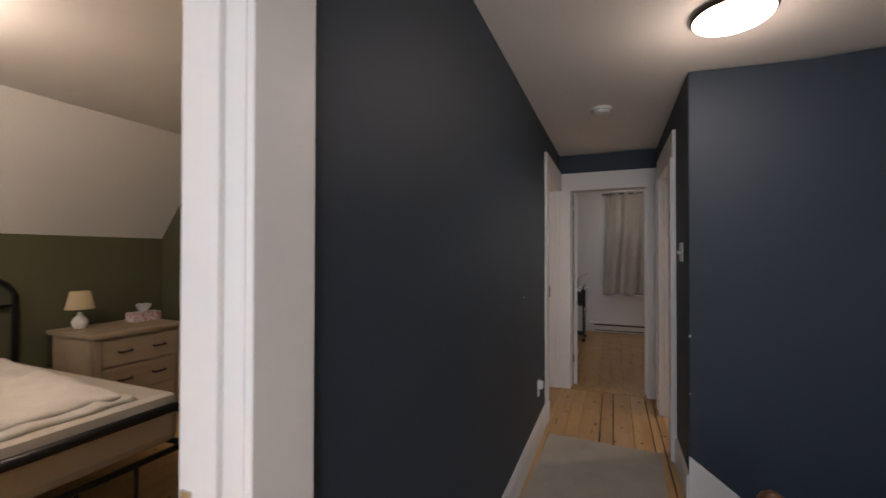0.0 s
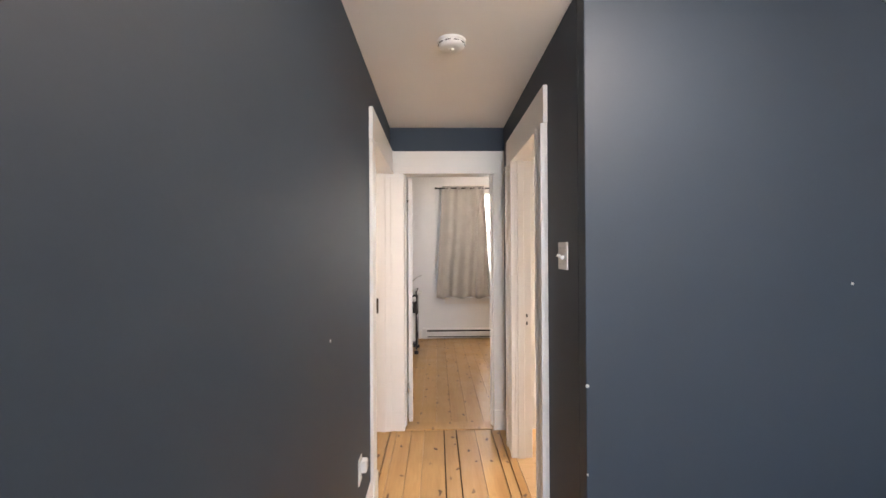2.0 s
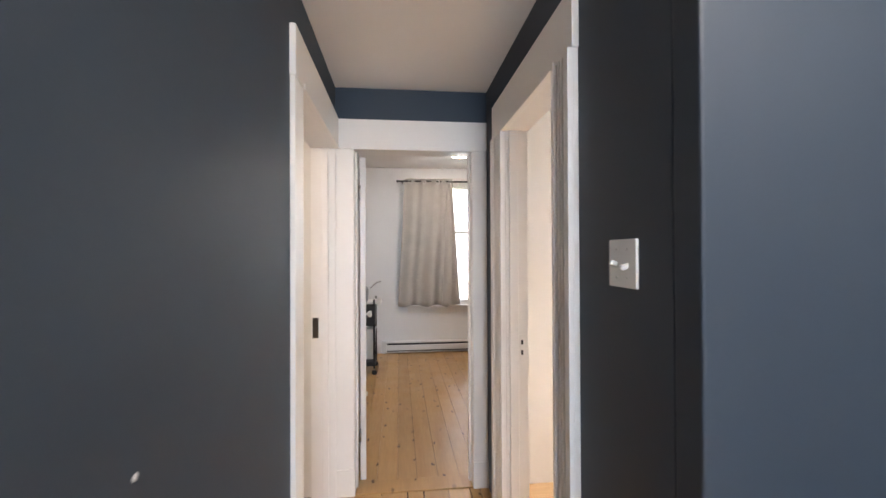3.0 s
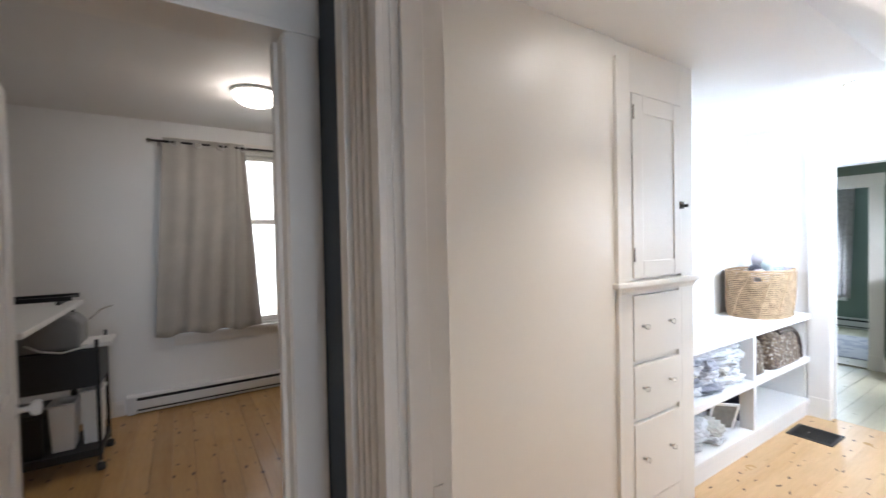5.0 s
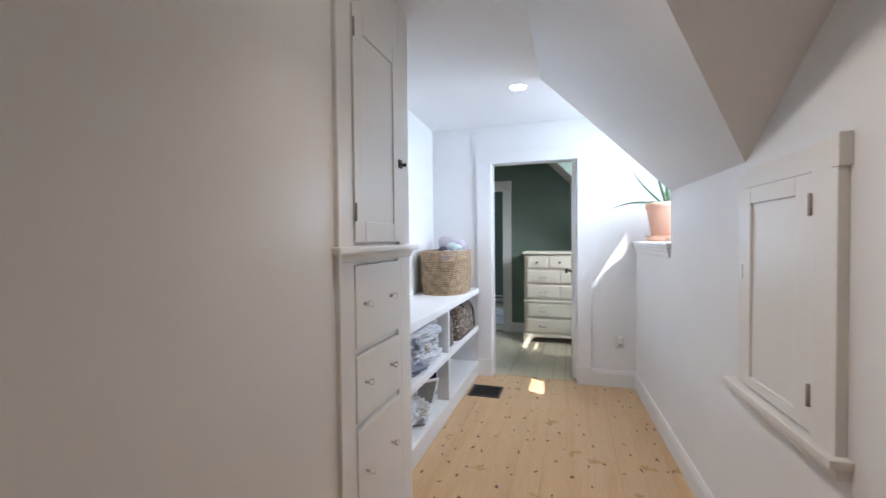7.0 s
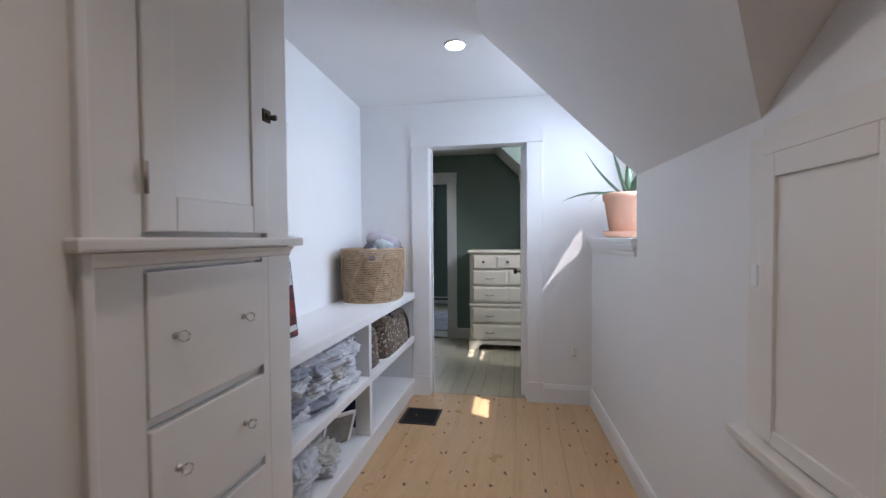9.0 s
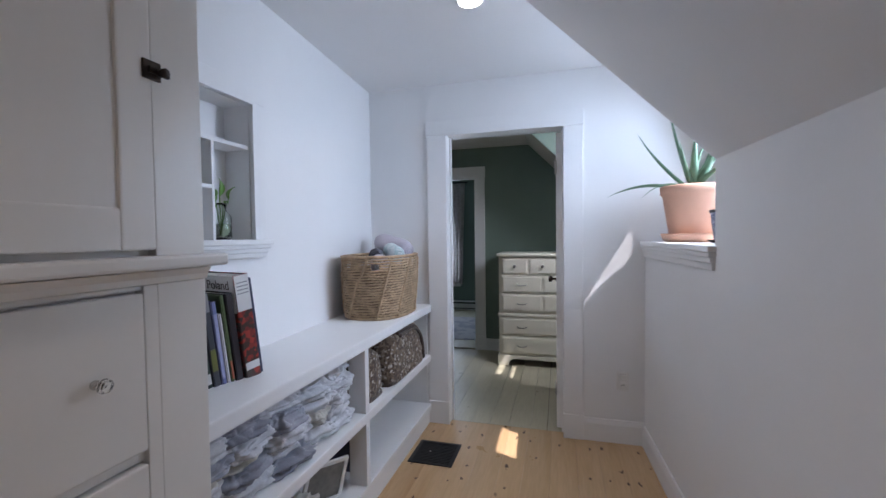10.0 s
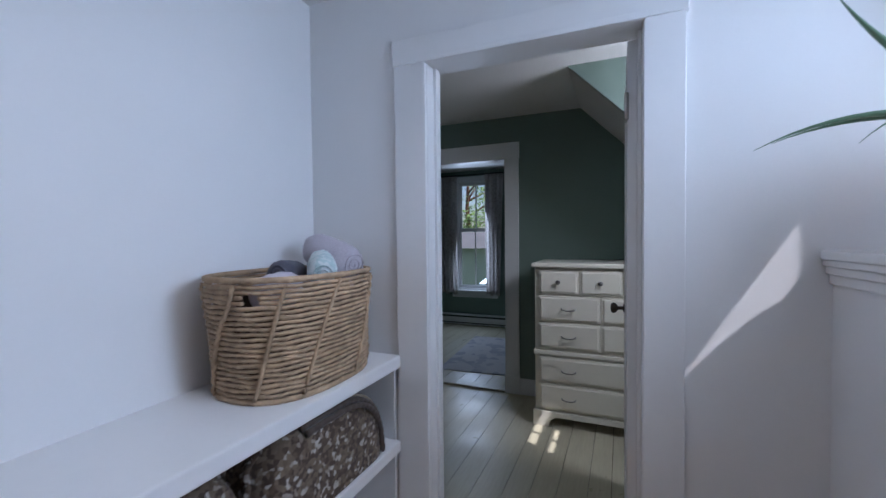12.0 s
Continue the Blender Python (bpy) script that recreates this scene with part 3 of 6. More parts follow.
for z in (0.895, 0.945):
    box_part("strike_hole", (0.070, 0.080, -0.4625, -0.4595, z, z + 0.022), BLACK, jl, "dark latch hole", bevel=0.0)
box_part("strike_plate", (-1.018, -0.995, -3.926, -3.9205, 0.935, 0.985), STEEL, bpy.data.objects["door_lining_1"], "steel strike plate", bevel=0.001)
box_part("strike_plate", (-1.014, -0.982, -0.034, -0.0275, 0.915, 1.03), BRONZE, bpy.data.objects["door_lining_2"], "dark bronze strike plate", bevel=0.001)


# ---- baseboards ----
def baseboard(name, p, q, inward, height, label="white painted wooden baseboard along the wall", material=TRIM):
    p, q, w = Vector((*p, 0)), Vector((*q, 0)), Vector((*inward, 0))
    bm = bmesh.new()
    prism(bm, [p, p + w * 0.016, p + w * 0.016 + Vector((0, 0, height - 0.03)), p + w * 0.009 + Vector((0, 0, height)), p + Vector((0, 0, height))], q - p)
    setting(name, bm, material, label, "baseboard")


baseboard("baseboard_1", (-0.89, -3.77), (-0.89, -1.012), (1, 0), 0.165)
baseboard("baseboard_2", (0, -1.777), (0, -1.272), (-1, 0), 0.165)
baseboard("baseboard_3", (EX, RWY(EX)), (EX, -0.899), (-1, 0), 0.14, material=TRIMCOOL)
baseboard("baseboard_4", (0.5, RWY(0.5)), (EX, RWY(EX)), (0, 1), 0.125, material=TRIMCOOL)
baseboard("baseboard_5", (5.78, -1.35), (5.78, 0.047), (-1, 0), 0.13, material=TRIMCOOL)
baseboard("baseboard_6", (-2.3, 3.376), (-0.78, 3.376), (0, -1), 0.13)
baseboard("baseboard_7", (-4.42, -1.71), (-1.02, -1.71), (0, -1), 0.15)
# stair skirt running down the navy wall
bm = bmesh.new()
prism(bm, [(-0.006, -1.795, 0.0), (-0.006, -1.795, 0.255), (0.0, -1.795, 0.262), (2.5, -1.795, -1.60), (2.5, -1.795, -1.86)], (0, 0.018, 0))
prism(bm, [(-0.006, -1.803, 0.235), (-0.006, -1.803, 0.262), (2.5, -1.803, -1.595), (2.5, -1.803, -1.62)], (0, 0.026, 0))
setting("trim_stair_skirt", bm, TRIM, "white painted stair skirting board", "trim", 0.002)


# ---- closet passage: built-in cupboard ----
def handle_knob(x, y, z, parent, material=CRYSTAL):
    """A small faceted knob on a metal foot, standing out towards -y."""
    bm = bmesh.new()
    lathe(bm, [(0.008, 0), (0.008, 0.004), (0.005, 0.006), (0.005, 0.014)], seg=10)
    bm.transform(Matrix.Translation((x, y, z)) @ Matrix.Rotation(radians(90), 4, 'X'))
    k = part("knob", bm, STEEL, parent, "clear glass knob on a metal foot", smooth=True)
    bm = bmesh.new()
    lathe(bm, [(0.006, 0.012), (0.011, 0.017), (0.013, 0.023), (0.011, 0.029), (0.006, 0.032)], seg=10)
    bm.transform(Matrix.Translation((x, y, z)) @ Matrix.Rotation(radians(90), 4, 'X'))
    part("glass_head", bm, material, k)


def cupboard():
    t = thing("linen_cupboard", 1.6, 0.2, 0, "tall white painted built-in linen cupboard with drawers", "cupboard")
    f = 0.0
    bm = bmesh.new()
    bx(bm, 1.276, 1.395, f, 0.03, 0, CZ - 0.002)                      # stiles and rails of the face frame
    bx(bm, 1.805, 1.918, f, 0.478, 0, CZ - 0.002)
    bx(bm, 1.777, 1.805, f, 0.03, 0, 1.2)
    bx(bm, 1.395, 1.805, f, 0.03, 2.105, CZ - 0.002)
    bx(bm, 1.395, 1.777, f + 0.004, 0.03, 1.192, 1.225)
    bx(bm, 1.395, 1.777, f, 0.03, 0, 0.215)
    bx(bm, 1.395, 1.777, f + 0.012, 0.03, 0.865, 0.885)
    bx(bm, 1.395, 1.777, f + 0.012, 0.03, 0.60, 0.62)
    part("face_frame", bm, GLOSS, t, bevel=0.0025)
    box_part("back_panel", (1.28, 1.87, 0.022, 0.03, 0.0, 2.3), GLOSS, t, bevel=0)
    box_part("side_moulding", (1.262, 1.282, -0.022, 0.0, 0.0, 2.235), GLOSS, t, bevel=0.005)
    box_part("ledge", (1.245, 1.950, -0.036, 0.05, 1.230, 1.256), GLOSS, t, bevel=0.006)
    bm = bmesh.new()
    prism(bm, [(1.27, 0.0, 1.2), (1.27, -0.008, 1.203), (1.27, -0.011, 1.214), (1.27, -0.022, 1.228), (1.27, 0.0, 1.228)], (0.645, 0, 0))
    part("ledge_moulding", bm, GLOSS, t)
    # upper door
    d = box_part("door_panel", (1.475, 1.735, 0.0, 0.02, 1.345, 2.02), GLOSS, t, bevel=0)
    for nm, e in (("door_stile", (1.399, 1.475, -0.006, 0.02, 1.268, 2.10)), ("door_stile", (1.735, 1.801, -0.006, 0.02, 1.268, 2.10)),
                  ("door_rail", (1.475, 1.735, -0.006, 0.02, 1.268, 1.345)), ("door_rail", (1.475, 1.735, -0.006, 0.02, 2.02, 2.10))):
        box_part(nm, e, GLOSS, d, bevel=0.004)
    for z in (1.375, 2.016):
        tube_part("hinge", [(1.398, -0.010, z - 0.032), (1.398, -0.010, z + 0.032)], 0.0042, HINGE, d, "painted butt hinge")
    lt = box_part("latch", (1.782, 1.818, -0.011, -0.004, 1.592, 1.628), BRONZE, d, "dark bronze cupboard latch", bevel=0.002)
    tube_part("latch_knob", [(1.812, -0.008, 1.607), (1.812, -0.03, 1.607)], [0.006, 0.009], BRONZE, lt)
    box_part("latch_bolt", (1.79, 1.832, -0.017, -0.009, 1.603, 1.615), BRONZE, lt, bevel=0.001)
    # drawers, each front a little proud and not quite level
    for z0, z1, zk in ((0.885, 1.187, 1.045), (0.620, 0.863, 0.758), (0.218, 0.598, 0.43)):
        bm = bmesh.new()
        bx(bm, 1.397, 1.772, -0.005, 0.02, z0 + 0.004, z1)
        dr = part("drawer_front", bm, GLOSS, t, bevel=0.004)
        for xk in (1.462, 1.682):
            handle_knob(xk, -0.005, zk, dr)


cupboard()


def shelf_unit():
    t = thing("long_shelf_unit", 2.88, 0.28, 0, "white painted built-in shelf unit with two lower tiers", "shelf")
    box_part("top_board", (1.921, EX - 0.024, 0.095, 0.542, 0.772, 0.822), TRIMCOOL, t, bevel=0.006)
    box_part("middle_board", (1.921, EX - 0.024, 0.10, 0.542, 0.430, 0.474), TRIMCOOL, t, bevel=0.005)
    box_part("bottom_board", (1.921, EX - 0.024, 0.10, 0.542, 0.095, 0.135), TRIMCOOL, t, bevel=0.005)
    box_part("kick_board", (1.921, EX - 0.024, 0.114, 0.13, 0.0, 0.095), TRIMCOOL, t, bevel=0.002)
    box_part("upright", (2.888, 2.925, 0.102, 0.19, 0.474, 0.772), TRIMCOOL, t, bevel=0.003)
    box_part("upright", (2.888, 2.925, 0.102, 0.19, 0.135, 0.430), TRIMCOOL, t, bevel=0.003)
    box_part("end_panel", (EX - 0.022, EX - 0.004, 0.128, 0.541, 0.0, 0.80), TRIMCOOL, t, bevel=0.002)


shelf_unit()


def niche():
    t = thing("wall_niche", 2.43, 0.55, 1.283, "white recessed wall niche with small shelves", "niche", kind="structure")
    x0, x1, z0, z1, yb = 2.235, 2.63, 1.283, 1.84, 0.62
    box_part("back", (x0 - 0.02, x1 + 0.02, yb - 0.015, yb, z0 - 0.02, z1 + 0.02), WHITE, t, bevel=0)
    box_part("side", (x0 - 0.014, x0 + 0.002, 0.484, yb - 0.015, z0, z1), WHITE, t, bevel=0)
    box_part("side", (x1 - 0.002, x1 + 0.014, 0.484, yb - 0.015, z0, z1), WHITE, t, bevel=0)
    box_part("top", (x0 - 0.014, x1 + 0.014, 0.484, yb - 0.015, z1 - 0.002, z1 + 0.014), WHITE, t, bevel=0)
    box_part("floor_board", (x0 - 0.014, x1 + 0.014, 0.484, yb - 0.015, z0 - 0.02, z0 + 0.001), WHITE, t, bevel=0)
    box_part("shelf_board", (x0, x1, 0.488, yb - 0.016, 1.655, 1.671), TRIMCOOL, t, bevel=0.002)
    box_part("shelf_board", (x0, 2.437, 0.488, yb - 0.016, 1.476, 1.491), TRIMCOOL, t, bevel=0.002)
    box_part("divider", (2.437, 2.450, 0.488, yb - 0.016, z0, 1.655), TRIMCOOL, t, bevel=0.002)
    for e in ((x0 - 0.075, x0, 0.464, 0.48, z0, z1 + 0.075), (x1, x1 + 0.012, 0.462, 0.49, z0, z1), (x0, x1 + 0.012, 0.462, 0.49, z1, z1 + 0.012), (x0, x1 + 0.075, 0.466, 0.48, z1 + 0.012, z1 + 0.075), (x1 + 0.012, x1 + 0.075, 0.467, 0.48, z0, z1 + 0.012)):
        box_part("frame_strip", e, TRIMCOOL, t, bevel=0.002)
    box_part("sill", (2.128, 2.70, 0.425, 0.48, 1.262, 1.283), TRIMCOOL, t, bevel=0.004)
    for k, (dy, za, zb) in enumerate(((0.434, 1.246, 1.262), (0.445, 1.228, 1.246), (0.457, 1.208, 1.228))):
        box_part("sill_moulding", (2.134 + 0.006 * k, 2.694 - 0.006 * k, dy, 0.48, za, zb), TRIMCOOL, t, bevel=0.004)


niche()


def access_door():
    """Low hatch in the wall under the roof slope; built square, then turned to the wall."""
    t = thing("attic_access_door", 1.6, RWY(1.6), 0.7, "white painted attic access hatch with frame and sill", "hatch")
    y = lambda d: RWY(1.6) + d
    box_part("hatch_panel", (1.54, 1.815, y(0.0), y(0.010), 0.78, 1.39), GLOSS, t, bevel=0)
    for nm, e in (("hatch_stile", (1.4585, 1.54, y(0), y(0.018), 0.742, 1.446)), ("hatch_stile", (1.815, 1.872, y(0), y(0.018), 0.742, 1.446)),
                  ("hatch_rail", (1.54, 1.815, y(0), y(0.018), 0.742, 0.78)), ("hatch_rail", (1.54, 1.815, y(0), y(0.018), 1.39, 1.446)),
                  ("frame_leg", (1.364, 1.456, y(0), y(0.022), 0.736, 1.52)), ("frame_leg", (1.875, 1.935, y(0), y(0.008), 0.736, 1.50)),
                  ("frame_head", (1.456, 1.875, y(0), y(0.010), 1.4485, 1.52)), ("edge_strip", (1.343, 1.364, y(0), y(0.026), 0.736, 1.443)),
                  ("edge_strip", (1.333, 1.364, y(0), y(0.030), 1.443, 1.525)),
                  ("sill", (1.318, 1.955, y(0), y(0.05), 0.712, 0.736)), ("sill_moulding", (1.332, 1.94, y(0), y(0.03), 0.682, 0.712))):
        box_part(nm, e, GLOSS, t, bevel=0.003)
    for z in (0.845, 1.36):
        tube_part("hinge", [(1.457, y(0.024), z - 0.03), (1.457, y(0.024), z + 0.03)], 0.006, HINGE, t, "painted metal hinge")
    t.matrix_basis = t.matrix_basis @ pose(0, 0, 0, 0, 0, math.degrees(math.atan(0.045)))


access_door()
box_part("hook_plate", (1.885, 1.91, RWY(1.9) + 0.006, RWY(1.9) + 0.014, 1.12, 1.175), TRIMCOOL, None, bevel=0.002)
tagged(bpy.data.objects["hook_plate"], "small white painted plate on the low wall", "wall plate")


def dormer_sill():
    t = thing("window_sill", 3.42, -1.5, 1.2, "deep white painted dormer sill with moulding", "window sill", kind="structure")
    bm = bmesh.new()
    prism(bm, [(2.87, RWY(2.885) + 0.03, 1.218), (EX - 0.002, RWY(EX) + 0.03, 1.218), (EX - 0.002, -1.63, 1.218), (2.87, -1.63, 1.218)], (0, 0, 0.024))
    part("sill_board", bm, TRIMCOOL, t, bevel=0.005)
    for k, (o, za, zb) in enumerate(((0.026, 1.2, 1.218), (0.019, 1.178, 1.2), (0.011, 1.15, 1.178))):
        bm = bmesh.new()
        prism(bm, [(2.872 + 0.005 * k, RWY(2.885) + o, za), (EX - 0.002, RWY(EX) + o, za), (EX - 0.002, RWY(EX) - 0.002, za), (2.872 + 0.005 * k, RWY(2.885) - 0.002, za)], (0, 0, zb - za))
        part("sill_moulding", bm, TRIMCOOL, t, bevel=0.005)


dormer_sill()


# ---- windows ----
def sash_window(name, axis, face, out, a0, a1, z0, z1, label, meet=0.55, width=0.085, cross=True, material=TRIMCOOL):
    """A double-hung window set in an opening a0..a1; face is the room side of the wall, out the sign of the way outside."""
    cx, cy = (face, (a0 + a1) / 2) if axis == 'x' else ((a0 + a1) / 2, face)
    t = thing(name, cx, cy, z0, label, "window", kind="structure")

    def e(p, q, d0, d1, za, zb):
        d0, d1 = sorted((face + out * d0, face + out * d1))
        return (d0, d1, p, q, za, zb) if axis == 'x' else (p, q, d0, d1, za, zb)
    w = width
    for nm, x in (("casing", (a0 - w, a0, -0.02, 0, z0, z1 + w)), ("casing", (a1, a1 + w, -0.02, 0, z0, z1 + w)), ("casing", (a0, a1, -0.02, 0, z1, z1 + w)),
                  ("sill", (a0 - w - 0.02, a1 + w + 0.02, -0.06, 0.0, z0 - 0.028, z0)), ("apron", (a0 - w, a1 + w, -0.018, 0, z0 - 0.11, z0 - 0.028)),
                  ("frame_jamb", (a0, a0 + 0.02, 0, 0.1, z0, z1)), ("frame_jamb", (a1 - 0.02, a1, 0, 0.1, z0, z1)), ("frame_head", (a0, a1, 0, 0.1, z1 - 0.02, z1)), ("frame_sill", (a0, a1, 0, 0.12, z0, z0 + 0.02))):
        box_part(nm, e(*x), material, t)
    zm = z0 + meet * (z1 - z0)
    for d, za, zb in ((0.035, z0 + 0.02, zm + 0.02), (0.068, zm - 0.02, z1 - 0.02)):
        s = box_part("sash_rail", e(a0 + 0.02, a1 - 0.02, d, d + 0.03, za, za + 0.05), material, t)
        box_part("sash_rail", e(a0 + 0.02, a1 - 0.02, d, d + 0.03, zb - 0.04, zb), material, t)
        box_part("sash_stile", e(a0 + 0.02, a0 + 0.06, d, d + 0.03, za + 0.05, zb - 0.04), material, t)
        box_part("sash_stile", e(a1 - 0.06, a1 - 0.02, d, d + 0.03, za + 0.05, zb - 0.04), material, t)
        if cross:
            m = (a0 + a1) / 2
            box_part("glazing_bar", e(m - 0.009, m + 0.009, d + 0.006, d + 0.024, za + 0.05, zb - 0.04), material, t)
        p = box_part("pane", e(a0 + 0.055, a1 - 0.055, d + 0.013, d + 0.017, za + 0.045, zb - 0.035), PANE, t, "clear window glass", bevel=0)
        p.visible_shadow = False
    return t


sash_window("window_1", 'y', -1.63, -1, 2.98, 3.74, 1.30, 2.305, "white double-hung dormer window in the closet", meet=0.45, width=0.06, cross=False)
sash_window("window_2", 'y', -1.36, -1, 4.41, 4.84, 1.60, 2.20, "white double-hung dormer window in the green room")
sash_window("window_3", 'x', 8.2, 1, 0.98, 1.54, 0.52, 2.12, "white double-hung window in the furthest room", width=0.07, cross=True)
sash_window("window_4", 'y', 3.376, 1, -0.32, 0.55, 0.66, 2.36, "white double-hung study window behind a curtain", meet=0.6, cross=False, material=TRIM)
# Unseen window, assumed behind the camera to let daylight into the hall.
sash_window("added_window_5", 'y', -6.0, -1, -0.7, 0.4, 0.7, 2.1, "unseen white double-hung window assumed on the landing", material=TRIM)
# Made-up bedroom window, out of view, for the daylight fill.
sash_window("added_window_6", 'y', -6.0, -1, -3.0, -2.0, 0.8, 2.1, "unseen white double-hung window added to the bedroom", material=TRIM)


# ---- lamps and fittings ----
def dome_light(x, y, z, r, label, depth=0.07, ring=BRONZE):
    t = thing("ceiling_light", x, y, z, label, "ceiling light")
    lathe_part("base_ring", [(r * 0.94, z), (r, z - 0.004), (r, z - 0.016), (r * 0.96, z - 0.024)], x, y, ring, t, "dark metal rim", seg=40)
    prof = [(r * 0.93 * math.sin(a), z - 0.024 - depth * (math.cos(a))) for a in [math.pi / 2 * k / 8 for k in range(9)]]
    prof[0] = (0.002, prof[0][1])
    lathe_part("diffuser", prof, x, y, DIFFUSER, t, "glowing white glass dome", seg=40)


dome_light(0.075, -2.36, HZ, 0.155, "round glowing ceiling light with a bronze rim", 0.035)
dome_light(0.17, 2.2, SZ, 0.165, "round white glass dome light on the ceiling", 0.085, PLASTIC)
dome_light(-2.75, -3.9, HZ, 0.15, "round glowing ceiling light in the bedroom", 0.05)
# Unseen fitting added to go with the side room's fill light.
dome_light(-1.9, -0.9, HZ, 0.13, "round glowing ceiling light added unseen in the side room", 0.05)


def downlight(x, y, z):
    t = thing("recessed_downlight", x, y, z, "small round recessed ceiling downlight, lit", "downlight")
    bm = bmesh.new()
    lathe(bm, [(0.048, z - 0.001), (0.062, z - 0.001), (0.061, z - 0.005), (0.050, z - 0.006)], x, y, 32)
    part("trim_ring", bm, PLASTIC, t, smooth=True)
    lathe_part("lens", [(0.052, z - 0.002), (0.05, z - 0.0075), (0.002, z - 0.008)], x, y, SPOTGLOW, t, "glowing lens", seg=32)


downlight(2.972, -0.385, CZ)
downlight(1.11, -0.36, CZ)


def smoke_alarm(x, y, z):
    t = thing("smoke_alarm", x, y, z, "round white plastic smoke alarm on the ceiling", "smoke alarm")
    lathe_part("base_plate", [(0.066, z), (0.066, z - 0.012)], x, y, PLASTIC, t)
    lathe_part("cover", [(0.060, z - 0.012), (0.060, z - 0.026), (0.052, z - 0.034), (0.03, z - 0.037), (0.002, z - 0.037)], x, y, PLASTIC, t)
    for k in range(10):
        a = 2 * math.pi * k / 10
        c, s = math.cos(a), math.sin(a)
        # Raised dark rods in place of shaded vent openings.
        tube_part("vent_slot", [(x + 0.0605 * c - 0.012 * s, y + 0.0605 * s + 0.012 * c, z - 0.02), (x + 0.0605 * c + 0.012 * s, y + 0.0605 * s - 0.012 * c, z - 0.02)], 0.002, SHADOW, t, seg=5)
    tube_part("test_button", [(x, y, z - 0.036), (x, y, z - 0.041)], 0.012, PLASTIC, t, seg=16)


smoke_alarm(-0.455, -1.34, HZ)


def switch_plate():
    t = thing("light_switch", -0.004, -1.527, 1.372, "white double toggle light switch on the navy wall", "light switch")
    box_part("cover_plate", (-0.007, 0.0, -1.586, -1.468, 1.315, 1.428), PLASTIC, t, bevel=0.003)
    for k, y in enumerate((-1.55, -1.504)):
        bm = bmesh.new()
        bx(bm, -0.024, -0.004, y - 0.005, y + 0.005, 1.362, 1.374)
        bm.transform(Matrix.Translation((-0.006, y, 1.37)) @ Matrix.Rotation(radians(22 if k else -22), 4, 'Y') @ Matrix.Translation((0.006, -y, -1.37)))
        part("toggle", bm, PLASTIC, t, bevel=0.002)
        for z in (1.338, 1.405):
            tube_part("screw", [(-0.006, y, z), (-0.0085, y, z)], 0.003, STEEL, t, seg=8)


switch_plate()


def outlet(axis, face, out, a, z, label, plug=False):
    """A duplex outlet on a wall face; out is the sign of the way into the room."""
    cx, cy = (face, a) if axis == 'x' else (a, face)
    t = thing("wall_outlet", cx, cy, z, label, "outlet")

    def e(p, q, d0, d1, za, zb):
        d0, d1 = sorted((face + out * d0, face + out * d1))
        return (d0, d1, p, q, za, zb) if axis == 'x' else (p, q, d0, d1, za, zb)
    box_part("cover_plate", e(a - 0.036, a + 0.036, 0, 0.006, z - 0.058, z + 0.058), PLASTIC, t, bevel=0.003)
    for dz in (-0.022, 0.022):
        s = box_part("socket", e(a - 0.017, a + 0.017, 0.005, 0.009, z + dz - 0.015, z + dz + 0.015), PLASTIC, t, bevel=0.003)
        for da in (-0.007, 0.007):
            # Dark blocks in place of the shade in the socket holes.
            box_part("slot", e(a + da - 0.0015, a + da + 0.0015, 0.008, 0.0096, z + dz - 0.005, z + dz + 0.006), SHADOW, s, bevel=0)
    if plug:
        n = box_part("night_light", e(a - 0.022, a + 0.022, 0.008, 0.035, z - 0.005, z + 0.05), PLASTIC, t, "white plug-in night light", bevel=0.006)
        box_part("light_lens", e(a - 0.015, a + 0.015, 0.034, 0.038, z + 0.01, z + 0.045), CERAMIC, n, bevel=0.003)


outlet('x', EX, -1, -1.124, 0.385, "white duplex wall outlet with a night light", True)
outlet('x', -0.89, 1, -1.318, 0.385, "white duplex wall outlet on the navy wall", True)


def chip(x, y, z, nx, ny, r):
    ob = tube_part("paint_chip", [(x, y, z), (x + 0.0015 * nx, y + 0.0015 * ny, z)], r, CERAMIC, seg=7)
    tagged(ob, "small white chip in the navy wall paint", "paint chip", kind="structure")


chip(0.003, -1.778, 0.913, 0, -1, 0.007)
chip(0.002, -1.778, 0.60, 0, -1, 0.004)
chip(-0.89, -1.83, 1.09, 1, 0, 0.006)
chip(0.96, -1.777, 1.27, 0, -1, 0.005)


def floor_register():
    t = thing("floor_register", 3.49, -0.04, 0, "black cast floor grate set in the pine boards", "floor grate")
    x0, x1, y0, y1 = 3.365, 3.622, -0.172, 0.088
    for e in ((x0, x1, y0, y0 + 0.02, 0, 0.006), (x0, x1, y1 - 0.02, y1, 0, 0.006), (x0, x0 + 0.02, y0 + 0.02, y1 - 0.02, 0, 0.006), (x1 - 0.02, x1, y0 + 0.02, y1 - 0.02, 0, 0.006)):
        box_part("rim", e, BLACKPL, t, bevel=0.001)
    for k in range(13):
        x = x0 + 0.028 + k * 0.0163
        box_part("bar", (x, x + 0.007, y0 + 0.02, y1 - 0.02, 0.0005, 0.0045), BLACKPL, t, bevel=0)
    box_part("damper", (x0 + 0.01, x1 - 0.01, y0 + 0.01, y1 - 0.01, -0.001, 0.001), BLACKPL, t, bevel=0)
    tube_part("pull", [(3.49, -0.01, 0.004), (3.49, -0.01, 0.012)], 0.006, STEEL, t, seg=8)


floor_register()


